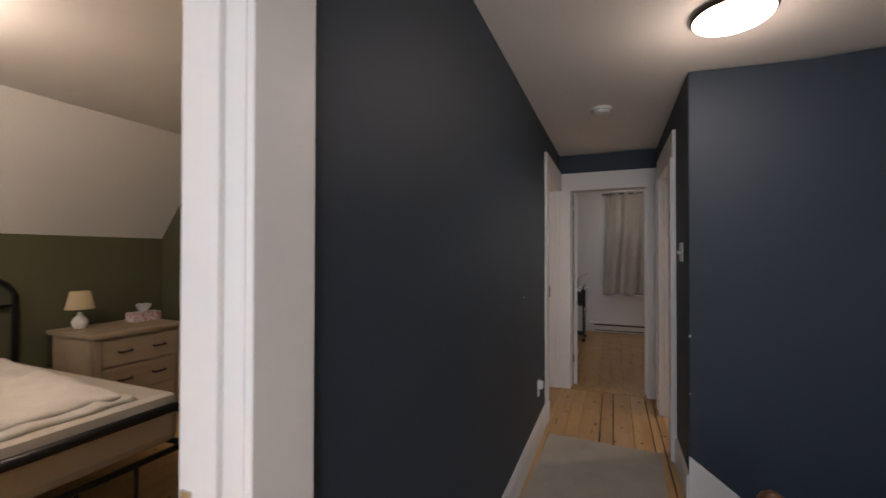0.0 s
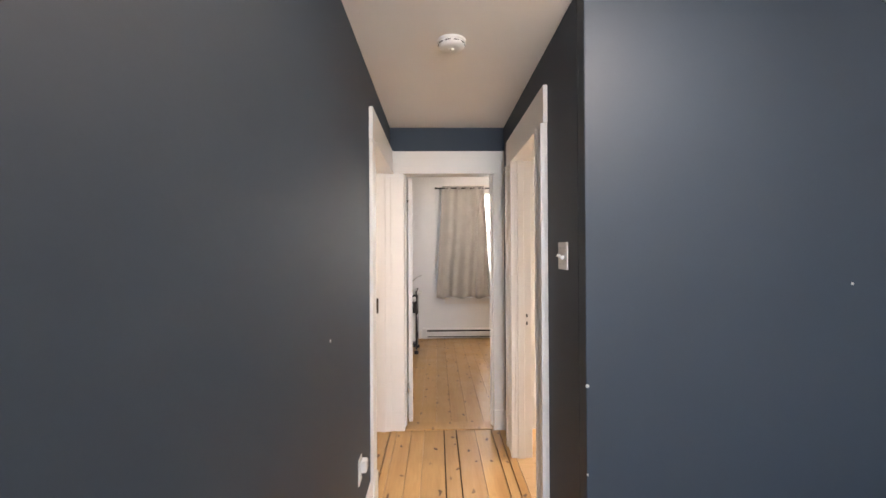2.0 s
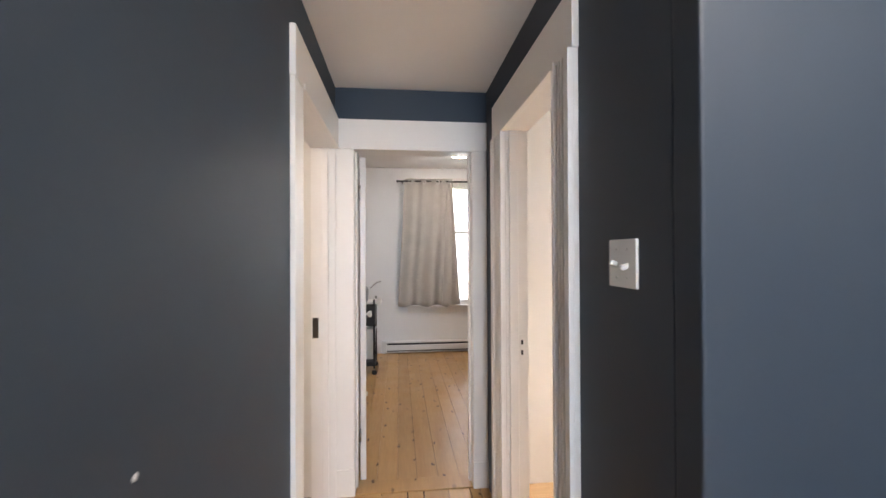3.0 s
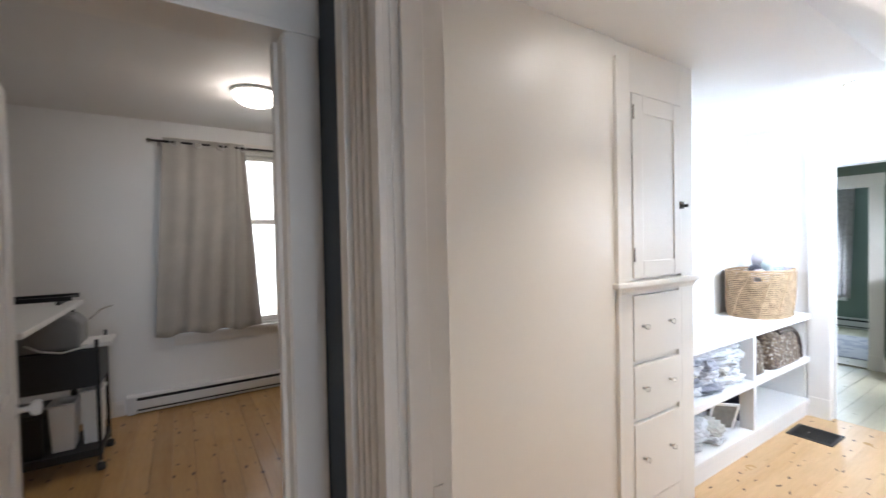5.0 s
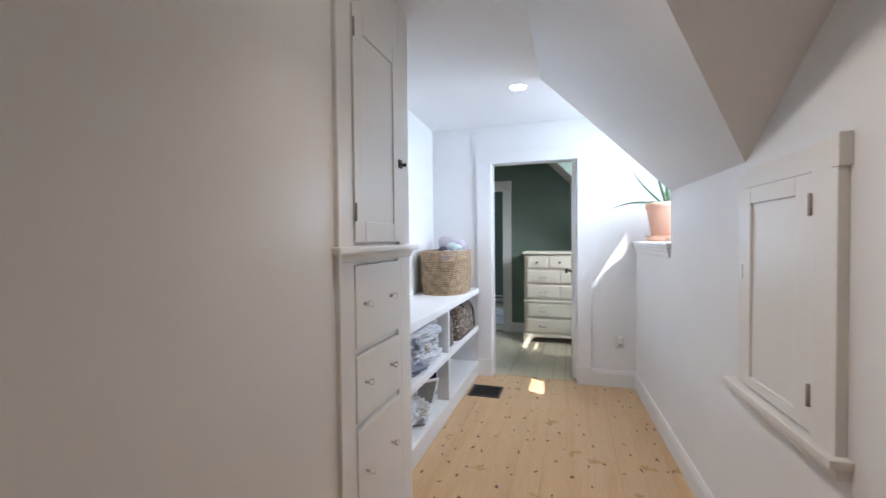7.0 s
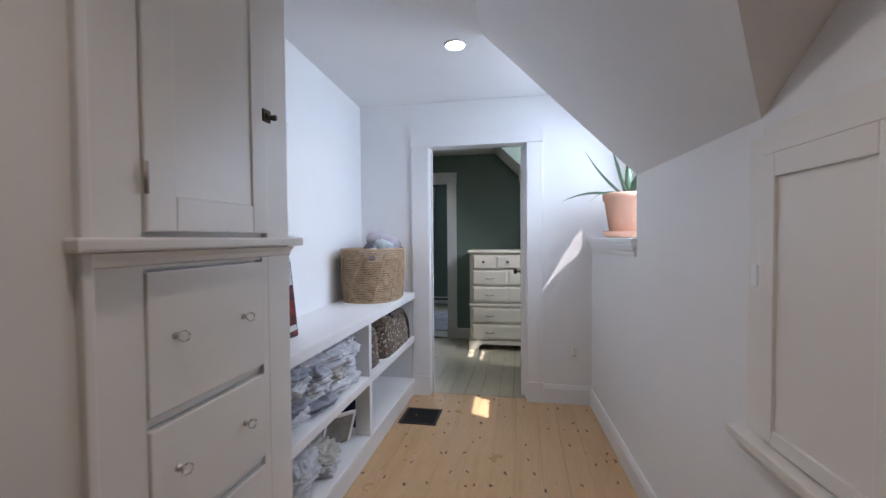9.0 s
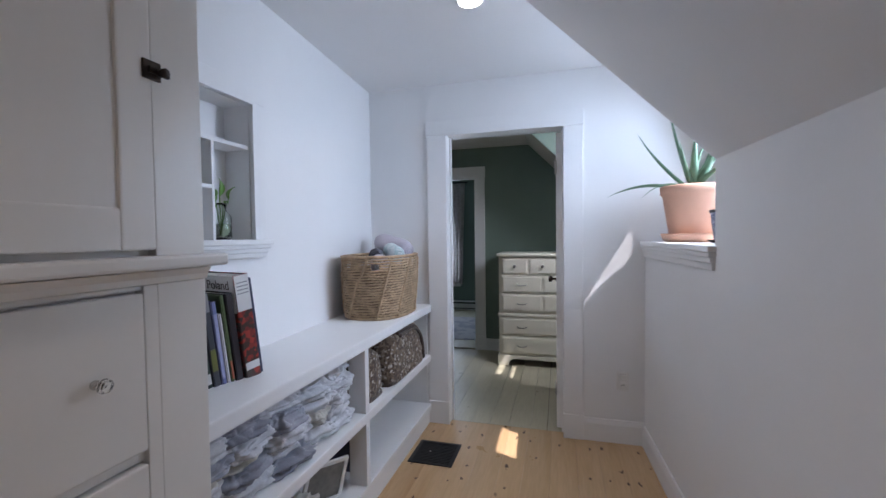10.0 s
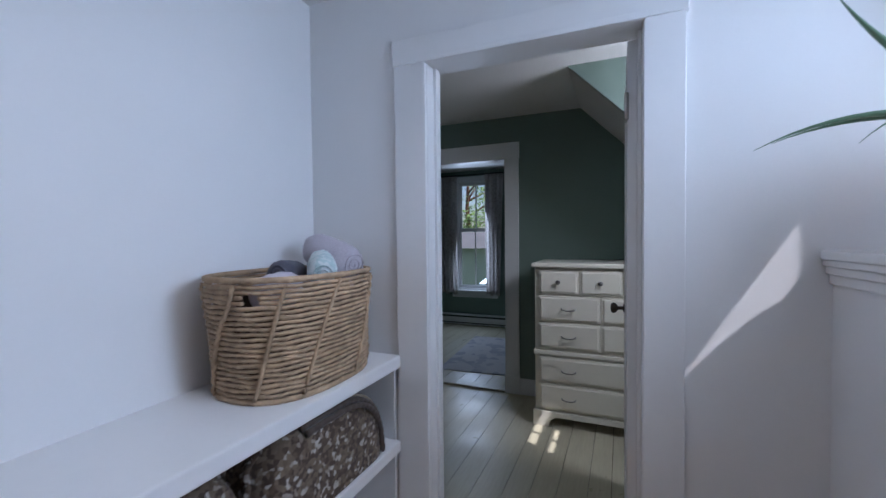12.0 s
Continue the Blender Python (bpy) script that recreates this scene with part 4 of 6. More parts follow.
def heater(axis, face, out, a0, a1, label):
    """Electric baseboard heater: casing with a slot along its top and a slot below."""
    cx, cy = (face, (a0 + a1) / 2) if axis == 'x' else ((a0 + a1) / 2, face)
    t = thing("baseboard_heater", cx, cy, 0, label, "heater")

    def pr(nm, prof, m, b0=a0, b1=a1, bevel=0.002):
        bm = bmesh.new()
        ring = [((face + out * d, b0, z) if axis == 'x' else (b0, face + out * d, z)) for d, z in prof]
        prism(bm, ring, (0, b1 - b0, 0) if axis == 'x' else (b1 - b0, 0, 0))
        part(nm, bm, m, t, bevel=bevel)
    pr("front_cover", [(0.06, 0.045), (0.066, 0.05), (0.066, 0.115), (0.06, 0.12)], HEATER)
    pr("top_hood", [(0.0, 0.165), (0.05, 0.165), (0.064, 0.15), (0.062, 0.145), (0.0, 0.155)], HEATER)
    # Core coloured near black, as the shade inside the casing.
    pr("fin_core", [(0.004, 0.03), (0.058, 0.03), (0.056, 0.15), (0.004, 0.15)], SHADOW, a0 + 0.01, a1 - 0.01, 0)
    pr("bottom_pan", [(0.0, 0.012), (0.06, 0.012), (0.066, 0.03), (0.0, 0.03)], HEATER)
    pr("end_cap", [(0.0, 0.008), (0.07, 0.008), (0.07, 0.155), (0.055, 0.17), (0.0, 0.17)], HEATER, a0 - 0.06, a0)
    pr("end_cap", [(0.0, 0.008), (0.07, 0.008), (0.07, 0.155), (0.055, 0.17), (0.0, 0.17)], HEATER, a1, a1 + 0.06)


heater('y', 3.376, -1, -0.70, 1.0, "white electric baseboard heater under the study window")
heater('x', 8.2, -1, 0.3, 2.3, "white electric baseboard heater below the window of the innermost room")


# ---- doors ----
def door_leaf(hx, hy, yaw, width, height, label, knob=True, mat=TRIM, knob_mat=BRONZE, knob_label="dark door knob"):
    """A panelled door leaf, built along +x from its hinge edge, then turned."""
    t = thing("panel_door", 0, 0, 0, label, "door")
    th = 0.035
    for nm, x0, x1, z0, z1 in (("stile", 0, 0.105, 0.01, height), ("stile", width - 0.105, width, 0.01, height), ("rail", 0.105, width - 0.105, 0.01, 0.22),
                               ("rail", 0.105, width - 0.105, 0.86, 1.0), ("rail", 0.105, width - 0.105, height - 0.12, height)):
        box_part(nm, (x0, x1, 0, th, z0, z1), mat, t, bevel=0.003)
    for z0, z1 in ((0.22, 0.86), (1.0, height - 0.12)):
        box_part("panel", (0.105, width - 0.105, 0.012, th - 0.012, z0, z1), mat, t, bevel=0)
    for z in (0.28, height - 0.22):
        tube_part("hinge", [(-0.004, th + 0.002, z - 0.045), (-0.004, th + 0.002, z + 0.045)], 0.007, STEEL, t, "metal butt hinge")
    if knob:
        for s, y in ((-1, 0), (1, th)):
            bm = bmesh.new()
            lathe(bm, [(0.022, 0), (0.02, 0.005), (0.009, 0.008), (0.009, 0.03), (0.022, 0.038), (0.027, 0.05), (0.022, 0.062), (0.002, 0.065)], seg=18)
            bm.transform(Matrix.Translation((width - 0.06, y, 0.93)) @ Matrix.Rotation(radians(90 if s < 0 else -90), 4, 'X'))
            part("door_knob", bm, knob_mat, t, knob_label, smooth=True)
    t.matrix_basis = pose(hx, hy, 0, 0, 0, yaw)


door_leaf(3.992, -0.768, 0.2, 0.735, 1.95, "white panelled door standing open into the green room", mat=TRIMCOOL)
door_leaf(-0.728, 0.135, 96.3, 0.69, 1.985, "white panelled door standing open into the study", knob_mat=CERAMIC, knob_label="cream ceramic knob")


# ---- closet passage: loose things ----
def superloop(cx, cy, a, b, z, n, e=2.6, wob=None):
    """Points of a rounded oval at one height."""
    pts = []
    for i in range(n):
        th = 2 * math.pi * i / n
        c, s = math.cos(th), math.sin(th)
        k = 1.0 + (wob(th) if wob else 0)
        pts.append((cx + k * a * math.copysign(abs(c) ** (2 / e), c), cy + k * b * math.copysign(abs(s) ** (2 / e), s), z))
    return pts


def basket():
    cx, cy, z0, z1 = 3.530, 0.303, 0.824, 1.180
    t = thing("seagrass_basket", cx, cy, z0, "oval woven seagrass basket holding rolled towels on the shelf", "basket")
    half = lambda z: (0.260 + 0.024 * (z - z0) / (z1 - z0), 0.180 + 0.012 * (z - z0) / (z1 - z0))
    n, courses = 240, 24
    hole = lambda th, z: abs(z - 1.122) < 0.016 and abs(math.atan2(math.sin(th - 3.5), math.cos(th - 3.5))) < 0.11
    rnd = random.Random(4)
    for k in range(courses):
        z = z0 + 0.008 + k * (z1 - z0 - 0.016) / (courses - 1)
        a, b = half(z)
        ph = rnd.uniform(-0.2, 0.2) + math.pi * (k % 2)
        pts = superloop(cx, cy, a, b, z, n, wob=lambda th: 0.008 * math.sin(40 * th + ph))
        pts = [(x, y, zz + 0.0014 * math.sin(11 * i * 2 * math.pi / n + k)) for i, (x, y, zz) in enumerate(pts)]
        gap = [i for i in range(n) if hole(2 * math.pi * i / n, z)]
        bm = bmesh.new()
        if gap:
            pts = [pts[i % n] for i in range(gap[-1] + 1, gap[0] + n)]
            tube(bm, pts, 0.0067, 6)
        else:
            tube(bm, pts, 0.0067 + rnd.uniform(-0.0008, 0.0006), 6, closed=True)
        part("strand", bm, SEAGRASS, t, smooth=True)
    for k in range(9):                                           # slanting ropes woven through the wall
        th0, m = 2 * math.pi * k / 9, 22
        pts = []
        for i in range(m + 1):
            z = z0 + 0.012 + (z1 - z0 - 0.03) * i / m
            a, b = half(z)
            th = th0 + 0.50 * i / m
            if hole(th, z):
                break
            c, s = math.cos(th), math.sin(th)
            r = 1.028 + 0.018 * (i % 2)
            pts.append((cx + r * a * math.copysign(abs(c) ** 0.77, c), cy + r * b * math.copysign(abs(s) ** 0.77, s), z))
        if len(pts) > 3:
            tube_part("slanting_rope", pts, 0.0066, SEAGRASS, t, seg=5)
    # Dark inner shell stands for the shade in the gaps of the weave.
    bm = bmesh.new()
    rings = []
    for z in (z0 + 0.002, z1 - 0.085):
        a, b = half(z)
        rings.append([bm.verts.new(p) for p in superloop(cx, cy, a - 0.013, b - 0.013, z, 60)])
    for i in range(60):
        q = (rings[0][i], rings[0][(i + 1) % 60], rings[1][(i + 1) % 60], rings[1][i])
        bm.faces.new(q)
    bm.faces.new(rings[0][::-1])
    part("lining", bm, SEASHADE, t)
    a, b = half(z1)
    tube_part("rim", superloop(cx, cy, a, b, z1 - 0.004, 90, wob=lambda th: 0.008 * math.sin(40 * th)), 0.0085, SEAGRASS, t, seg=7, closed=True)
    tube_part("base_coil", superloop(cx, cy, 0.260, 0.180, z0 + 0.006, 90), 0.009, SEAGRASS, t, seg=6, closed=True)


basket()


def rolled_towel(x, y, z, yaw, tilt, r, length, material, label):
    """A towel rolled up: a spiral swept along its length, with soft ends."""
    t = thing("rolled_towel", 0, 0, 0, label, "towel", "towels in the basket")
    bm = bmesh.new()
    n, rows = 26, 12
    rings = []
    for j in range(rows + 1):
        u = j / rows * 2 - 1
        rr = r * (1 - 0.42 * abs(u) ** 7)
        rings.append([bm.verts.new((u * length / 2, rr * math.cos(2 * math.pi * i / n) * (1 + 0.05 * math.sin(5 * u + i)), rr * math.sin(2 * math.pi * i / n) * (1 + 0.04 * math.sin(9 * u + 2 * i)))) for i in range(n)])
    for p, q in zip(rings, rings[1:]):
        for i in range(n):
            bm.faces.new((p[i], p[(i + 1) % n], q[(i + 1) % n], q[i]))
    bm.faces.new(rings[0][::-1])
    bm.faces.new(rings[-1])
    part("roll", bm, material, t, smooth=True)
    for s in (-1, 1):
        pts = [(s * length * 0.505, r * k / 40 * 0.72 * math.cos(k * 0.42), r * k / 40 * 0.72 * math.sin(k * 0.42)) for k in range(6, 41)]
        tube_part("spiral_edge", pts, 0.0035, material, t, seg=5)
    t.matrix_basis = pose(x, y, z, 0, tilt, yaw)


TOWEL_LILAC = woven("lilac_towel", (0.50, 0.46, 0.52), (0.60, 0.56, 0.62), 180)
TOWEL_MINT = woven("mint_towel", (0.50, 0.58, 0.58), (0.60, 0.68, 0.67), 180, 0.95, (60, [(0.5, (0.62, 0.68, 0.68)), (0.7, (0.42, 0.55, 0.56))]))
TOWEL_DARK = woven("charcoal_cloth", (0.07, 0.07, 0.09), (0.10, 0.10, 0.13), 180)
rolled_towel(3.715, 0.30, 1.225, 75, -14, 0.066, 0.26, TOWEL_LILAC, "pale lilac rolled towel sticking out of the basket")
rolled_towel(3.60, 0.25, 1.190, 40, -10, 0.050, 0.20, TOWEL_MINT, "pale mint patterned rolled towel in the basket")
rolled_towel(3.52, 0.33, 1.172, 20, 4, 0.045, 0.17, TOWEL_DARK, "charcoal grey rolled cloth in the basket")
rolled_towel(3.40, 0.255, 1.130, 25, 0, 0.056, 0.22, TOWEL_LILAC, "pale lilac rolled towel lying in the basket")


def folded_cloth(x, y, z, lx, ly, h, material, seed, yaw=0.0, label="crumpled folded white cotton cloth in a pile"):
    """One soft folded cloth: a flat rounded body, creased round its sides, lumpy on top."""
    rnd = random.Random(seed)
    o = Vector((rnd.uniform(0, 50), rnd.uniform(0, 50), rnd.uniform(0, 50)))
    bm = bmesh.new()
    n, rows = 96, 26
    rings = []
    for j in range(rows + 1):
        ph = math.pi * (j / rows - 0.5)
        cz, sz = math.cos(ph) ** 0.35 if abs(ph) < 1.57 else 0.02, math.copysign(abs(math.sin(ph)) ** 0.7, ph)
        ring = []
        for i in range(n):
            th = 2 * math.pi * i / n
            c, s = math.cos(th), math.sin(th)
            px = lx / 2 * cz * math.copysign(abs(c) ** 0.55, c)
            py = ly / 2 * cz * math.copysign(abs(s) ** 0.55, s)
            pz = h / 2 * sz
            q = Vector((px, py, pz))
            f = noise.noise(q * 18 + o) + 0.6 * noise.noise(q * 42 + o)
            g = noise.noise(Vector((px * 9, py * 9, pz * 70)) + o)
            crease = 0.09 * math.sin(pz / h * 15 + 2.4 * f)
            ridge = 1 - 2.4 * abs(noise.noise(Vector((px * 13, py * 24, pz * 30)) + o)) - 1.2 * abs(noise.noise(q * 48 + o))
            px, py, pz = px + 0.016 * ridge * c, py + 0.018 * ridge * s, pz + 0.012 * ridge * (0.4 + 0.6 * sz)
            k = 1 + 0.15 * g + 0.05 * f + crease * (1 - abs(sz))
            up = 0.22 * h * f + 0.45 * h * noise.noise(Vector((px * 7, py * 7, 0)) + o)
            ring.append(bm.verts.new((px * k, py * k, max(-h / 2, pz + up * (0.5 + 0.5 * sz)))))
        rings.append(ring)
    for p, q in zip(rings, rings[1:]):
        for i in range(n):
            bm.faces.new((p[i], p[(i + 1) % n], q[(i + 1) % n], q[i]))
    bm.faces.new(rings[0][::-1])
    bm.faces.new(rings[-1])
    bm.transform(pose(x, y, z + h / 2, rnd.uniform(-2, 2), rnd.uniform(-3, 3), yaw))
    ob = part("folded_cloth", bm, material, smooth=True)
    return tagged(ob, label, "cloth", "linen piled on the shelves")


rnd = random.Random(11)
for px, base, count, mats in ((2.04, 0.474, 8, (GREYLINEN, LINEN, ECRU)), (2.22, 0.474, 8, (LINEN, GREYLINEN, ECRU)), (2.42, 0.474, 7, (GREYLINEN, LINEN, LINEN)), (2.60, 0.474, 6, (LINEN, ECRU, LINEN)),
                              (2.77, 0.474, 5, (LINEN, LINEN, LINEN)), (2.05, 0.135, 3, (LINEN, GREYLINEN)), (2.30, 0.135, 3, (LINEN, LINEN)), (2.52, 0.135, 2, (LINEN, ECRU))):
    z = base
    for k in range(count):
        h = rnd.uniform(0.042, 0.078)
        if z + h > base + 0.285:
            break
        m = mats[k % len(mats)]
        word = {LINEN: "white", GREYLINEN: "lilac grey", ECRU: "ecru"}[m]
        where = "on the middle shelf" if base > 0.3 else "on the bottom shelf"
        folded_cloth(px + rnd.uniform(-0.02, 0.02), 0.285 + rnd.uniform(-0.025, 0.015), z, rnd.uniform(0.19, 0.25), rnd.uniform(0.26, 0.23), h, m, rnd.random() * 999, rnd.uniform(-24, 24), f"crumpled folded {word} cotton cloth piled {where}")
        z += h * 0.86


def rag_rug(x0, x1, z0, h, ya, yb, label, binding=True, seed=1):
    """A thick rug folded flat and stood on its fold: one arched face with a braided border, bulging in the middle."""
    t = thing("folded_rag_rug", x0, ya, z0, label, "rug", "folded rugs on the shelf")
    o = Vector((seed * 7.3, seed * 3.1, 0))

    def arch(k, n=44):
        """Half outline from the near foot over the top to the far foot, shrunk by k."""
        w, pts = (x1 - x0) / 2, []
        for i in range(n + 1):
            th = math.pi * (1 - i / n)
            c, s_ = math.cos(th), math.sin(th)
            e = 0.42 if c < 0 else 0.85
            pts.append((x0 + w + (w - k) * math.copysign(abs(c) ** e, c), z0 + (h - k) * abs(s_) ** (0.55 if c < 0 else 0.80)))
        return pts

    bm = bmesh.new()
    layers = ((0.11, -0.022), (0.075, -0.020), (0.045, -0.014), (0.020, 0.0), (0.006, 0.03), (0.0, 0.08), (0.0, yb - ya))
    rings = []
    for k, dy in layers:
        ring = []
        for i, (px, pz) in enumerate(arch(k)):
            w = noise.noise(Vector((px * 30, dy * 40, pz * 30)) + o)
            ring.append(bm.verts.new((px + 0.004 * w, ya + 0.03 + dy - 0.006 * w, max(z0, pz + 0.004 * w))))
        rings.append(ring)
    for p, q in zip(rings, rings[1:]):
        for i in range(len(p) - 1):
            bm.faces.new((p[i], p[i + 1], q[i + 1], q[i]))
        bm.faces.new((p[-1], p[0], q[0], q[-1]))
    bm.faces.new(rings[0][::-1])
    bm.faces.new(rings[-1])
    body = part("body", bm, RAG, t, smooth=True)
    rnd = random.Random(seed)
    if binding:
        for k, dy, r, m, lab in ((0.028, -0.012, 0.011, RAGEDGE, "dark braided border"), (0.012, 0.002, 0.011, RAGEDGE, "dark braided border"), (0.0, 0.016, 0.009, RAGTAN, "tan woven edge")):
            pts = [(px, ya + 0.026 + dy + 0.002 * math.sin(i * 1.9), max(z0 + r, pz)) for i, (px, pz) in enumerate(arch(k, 90))]
            tube_part("binding", pts[38:], r, m, t, lab, seg=6)
    for side in range(3):                                        # ridges of the folded layers behind the face
        y = ya + 0.10 + 0.09 * side
        tube_part("fold_edge", [(px, y + 0.006 * math.sin(i), max(z0 + 0.012, pz - 0.004)) for i, (px, pz) in enumerate(arch(0.0))], 0.012, RAG, t, seg=6)


RAGTAN = woven("rug_tan_edge", (0.28, 0.22, 0.15), (0.34, 0.27, 0.19), 200)
rag_rug(3.215, 3.795, 0.474, 0.282, 0.105, 0.47, "brown and white flecked rag rug with a dark braided border")
rag_rug(2.955, 3.195, 0.474, 0.255, 0.125, 0.45, "brown flecked rag rug folded beside the shelf upright", False, 2)


def picture_frame():
    t = thing("leaning_picture_frame", 2.74, 0.30, 0.135, "small framed dark picture leaning on the bottom shelf", "picture frame")
    bm0 = Matrix.Translation((2.72, 0.24, 0.137)) @ Matrix.Rotation(radians(14), 4, 'X') @ Matrix.Rotation(radians(-28), 4, 'Z') @ Matrix.Scale(0.82, 4)
    def add(nm, e, m):
        bm = bmesh.new()
        bx(bm, *e)
        bm.transform(bm0)
        part(nm, bm, m, t, bevel=0.002)
    add("photo", (-0.10, 0.10, 0.004, 0.008, 0.02, 0.22), woven("dark_photo_print", (0.07, 0.065, 0.05), (0.24, 0.22, 0.19), 40, 0.4))
    for e in ((-0.12, 0.12, 0, 0.016, 0, 0.02), (-0.12, 0.12, 0, 0.016, 0.22, 0.24), (-0.12, -0.10, 0, 0.016, 0.02, 0.22), (0.10, 0.12, 0, 0.016, 0.02, 0.22)):
        add("frame_bar", e, PLASTIC)


picture_frame()
bm = bmesh.new()
prism(bm, [(2.97, 0.22, 0.137), (3.14, 0.30, 0.137), (3.14, 0.46, 0.137), (2.97, 0.46, 0.137)], (0, 0, 0.19))
tagged(part("storage_box", bm, plain("navy_card", (0.03, 0.035, 0.08), 0.6), bevel=0.006), "dark navy storage box on the bottom shelf", "box")


# books leaning on the long shelf
def letters(word, size, m, material, parent, label):
    """Raised letters in the built-in font, as a mesh."""
    cu = bpy.data.curves.new("lettering", 'FONT')
    cu.body, cu.size, cu.extrude = word, size, 0.0004
    tmp = bpy.data.objects.new("lettering", cu)
    me = bpy.data.meshes.new_from_object(tmp)
    bpy.data.objects.remove(tmp)
    me.transform(m)
    me.materials.clear()
    me.materials.append(material)
    ob = new("lettering", me)
    ob.parent = parent
    return tagged(ob, label)


def book(x, yf, thick, height, depth, cover, label, spine=None, band=None, lean=7.0):
    """A hardback with boards, spine and page block, leaning back along the row. x, yf: foot of its far front corner."""
    t = thing("book", 0, 0, 0, label, "book", "books leaning on the shelf")
    for nm, e, m in (("board", (-0.003, 0, 0, depth, 0, height), cover), ("board", (-thick, -thick + 0.003, 0, depth, 0, height), cover),
                     ("spine", (-thick + 0.003, -0.003, -0.002, 0.003, 0, height), spine or cover), ("page_block", (-thick + 0.003, -0.003, 0.003, depth - 0.005, 0.003, height - 0.004), ECRU)):
        box_part(nm, e, m, t, bevel=0.001)
    if band:
        for z0, z1, m, lab in band:
            box_part("spine_label", (-thick + 0.0025, -0.0025, -0.0032, -0.0018, z0, z1), m, t, lab, bevel=0)
    t.matrix_basis = pose(x, yf, 0.8235, 0, -lean, -13)
    return t


def tint(name, c, rough=0.35):
    return plain(name, c, rough, vary=0.08, grain=30, relief=0.05)


RED = woven("poppy_print", (0.16, 0.014, 0.010), (0.22, 0.02, 0.012), 60, 0.35, (70, [(0.45, (0.02, 0.018, 0.012)), (0.6, (0.14, 0.012, 0.010)), (0.9, (0.36, 0.03, 0.015))]))
COVERS = [
    (0.056, 0.352, 0.300, RED, "large red floral hardback with a white top"), (0.034, 0.325, 0.22, tint("dark_plum", (0.022, 0.016, 0.020)), "dark plum hardback book"),
    (0.016, 0.32, 0.22, tint("leaf_green", (0.09, 0.13, 0.055)), "thin green paperback book"), (0.014, 0.255, 0.19, tint("off_white_cover", (0.62, 0.60, 0.62)), "thin white paperback book"),
    (0.022, 0.30, 0.21, tint("periwinkle", (0.16, 0.18, 0.34)), "periwinkle blue paperback book"), (0.030, 0.325, 0.23, tint("slate_cover", (0.055, 0.06, 0.075)), "slate grey hardback book"),
    (0.036, 0.29, 0.22, tint("deep_teal", (0.025, 0.04, 0.035)), "deep green hardback with a paper label"), (0.016, 0.285, 0.20, tint("mustard", (0.50, 0.36, 0.04)), "thin mustard yellow book"),
    (0.030, 0.27, 0.20, tint("graphite", (0.05, 0.05, 0.055)), "graphite grey hardback book"), (0.022, 0.215, 0.17, tint("steel_blue", (0.10, 0.16, 0.24)), "small steel blue book"),
    (0.020, 0.225, 0.17, tint("checked_black", (0.02, 0.02, 0.03)), "small black and white checked book"), (0.028, 0.235, 0.18, tint("stone_grey", (0.24, 0.24, 0.25)), "stone grey paperback book"),
    (0.018, 0.22, 0.17, tint("burnt_orange", (0.55, 0.20, 0.05)), "thin burnt orange book")]
PAPER = tint("paper_label", (0.70, 0.69, 0.68))
book(2.392, 0.246, 0.014, 0.335, 0.25, tint("navy_cover", (0.02, 0.03, 0.07)), "thin navy blue hardback behind the red book")
bxx = 2.372
for k, (th, h, d, m, lab) in enumerate(COVERS):
    yf = 0.238 + (2.372 - bxx) * 0.36
    if k:
        th, h, d = th * 0.74, h * 0.90, d * 1.14
    bands = None
    if k == 0:
        bands = [(0.232, 0.351, PAPER, "white top of the spine"), (0.03, 0.055, PAPER, "small white label")]
    elif k in (6, 9):
        bands = [(0.012, 0.045, PAPER, "small paper label")]
    elif k == 4:
        bands = [(0.02, 0.23, tint("periwinkle_pale", (0.30, 0.32, 0.50)), "paler spine title bar")]
    elif k == 5:
        bands = [(0.24, 0.30, tint("slate_pale", (0.30, 0.31, 0.34)), "pale spine bar"), (0.05, 0.12, tint("olive_bar", (0.16, 0.17, 0.05)), "olive spine bar")]
    elif k == 10:
        bands = [(0.01 + 0.034 * i, 0.027 + 0.034 * i, PAPER, "white check") for i in range(6)]
    elif k == 2:
        bands = [(0.01, 0.07, tint("rust_bar", (0.35, 0.10, 0.05)), "rust red spine bar")]
    elif k == 12:
        bands = [(0.05 + 0.022 * i, 0.058 + 0.022 * i, tint("dark_bar", (0.05, 0.02, 0.01)), "dark line of small print") for i in range(5)]
    b = book(bxx, yf, th, h, d, m, lab, band=bands)
    if k == 0:
        stand = b.matrix_basis.copy()
        b.matrix_basis = Matrix()
        box_part("cover_band", (-th - 0.0008, -th + 0.0005, 0.0, d, 0.228, h), PAPER, b, "white top of the cover", bevel=0)
        mm = Matrix(((0, 0, -1, -th - 0.0012), (-1, 0, 0, d - 0.02), (0, 1, 0, h - 0.046), (0, 0, 0, 1)))
        letters("Polska", 0.044, mm, tint("red_ink", (0.40, 0.03, 0.03)), b, "red printed title word")
        letters("Poland", 0.044, mm @ Matrix.Translation((0.138, 0, 0)), tint("black_ink", (0.03, 0.02, 0.02)), b, "dark printed title word")
        for i in range(4):
            box_part("print_line", (-th + 0.008, -0.008, -0.0042, -0.003, 0.325 - 0.012 * i, 0.3285 - 0.012 * i), tint("grey_ink", (0.25, 0.25, 0.26)), b, bevel=0)
        b.matrix_basis = stand
    bxx -= th / math.cos(radians(7.0)) + 0.0015


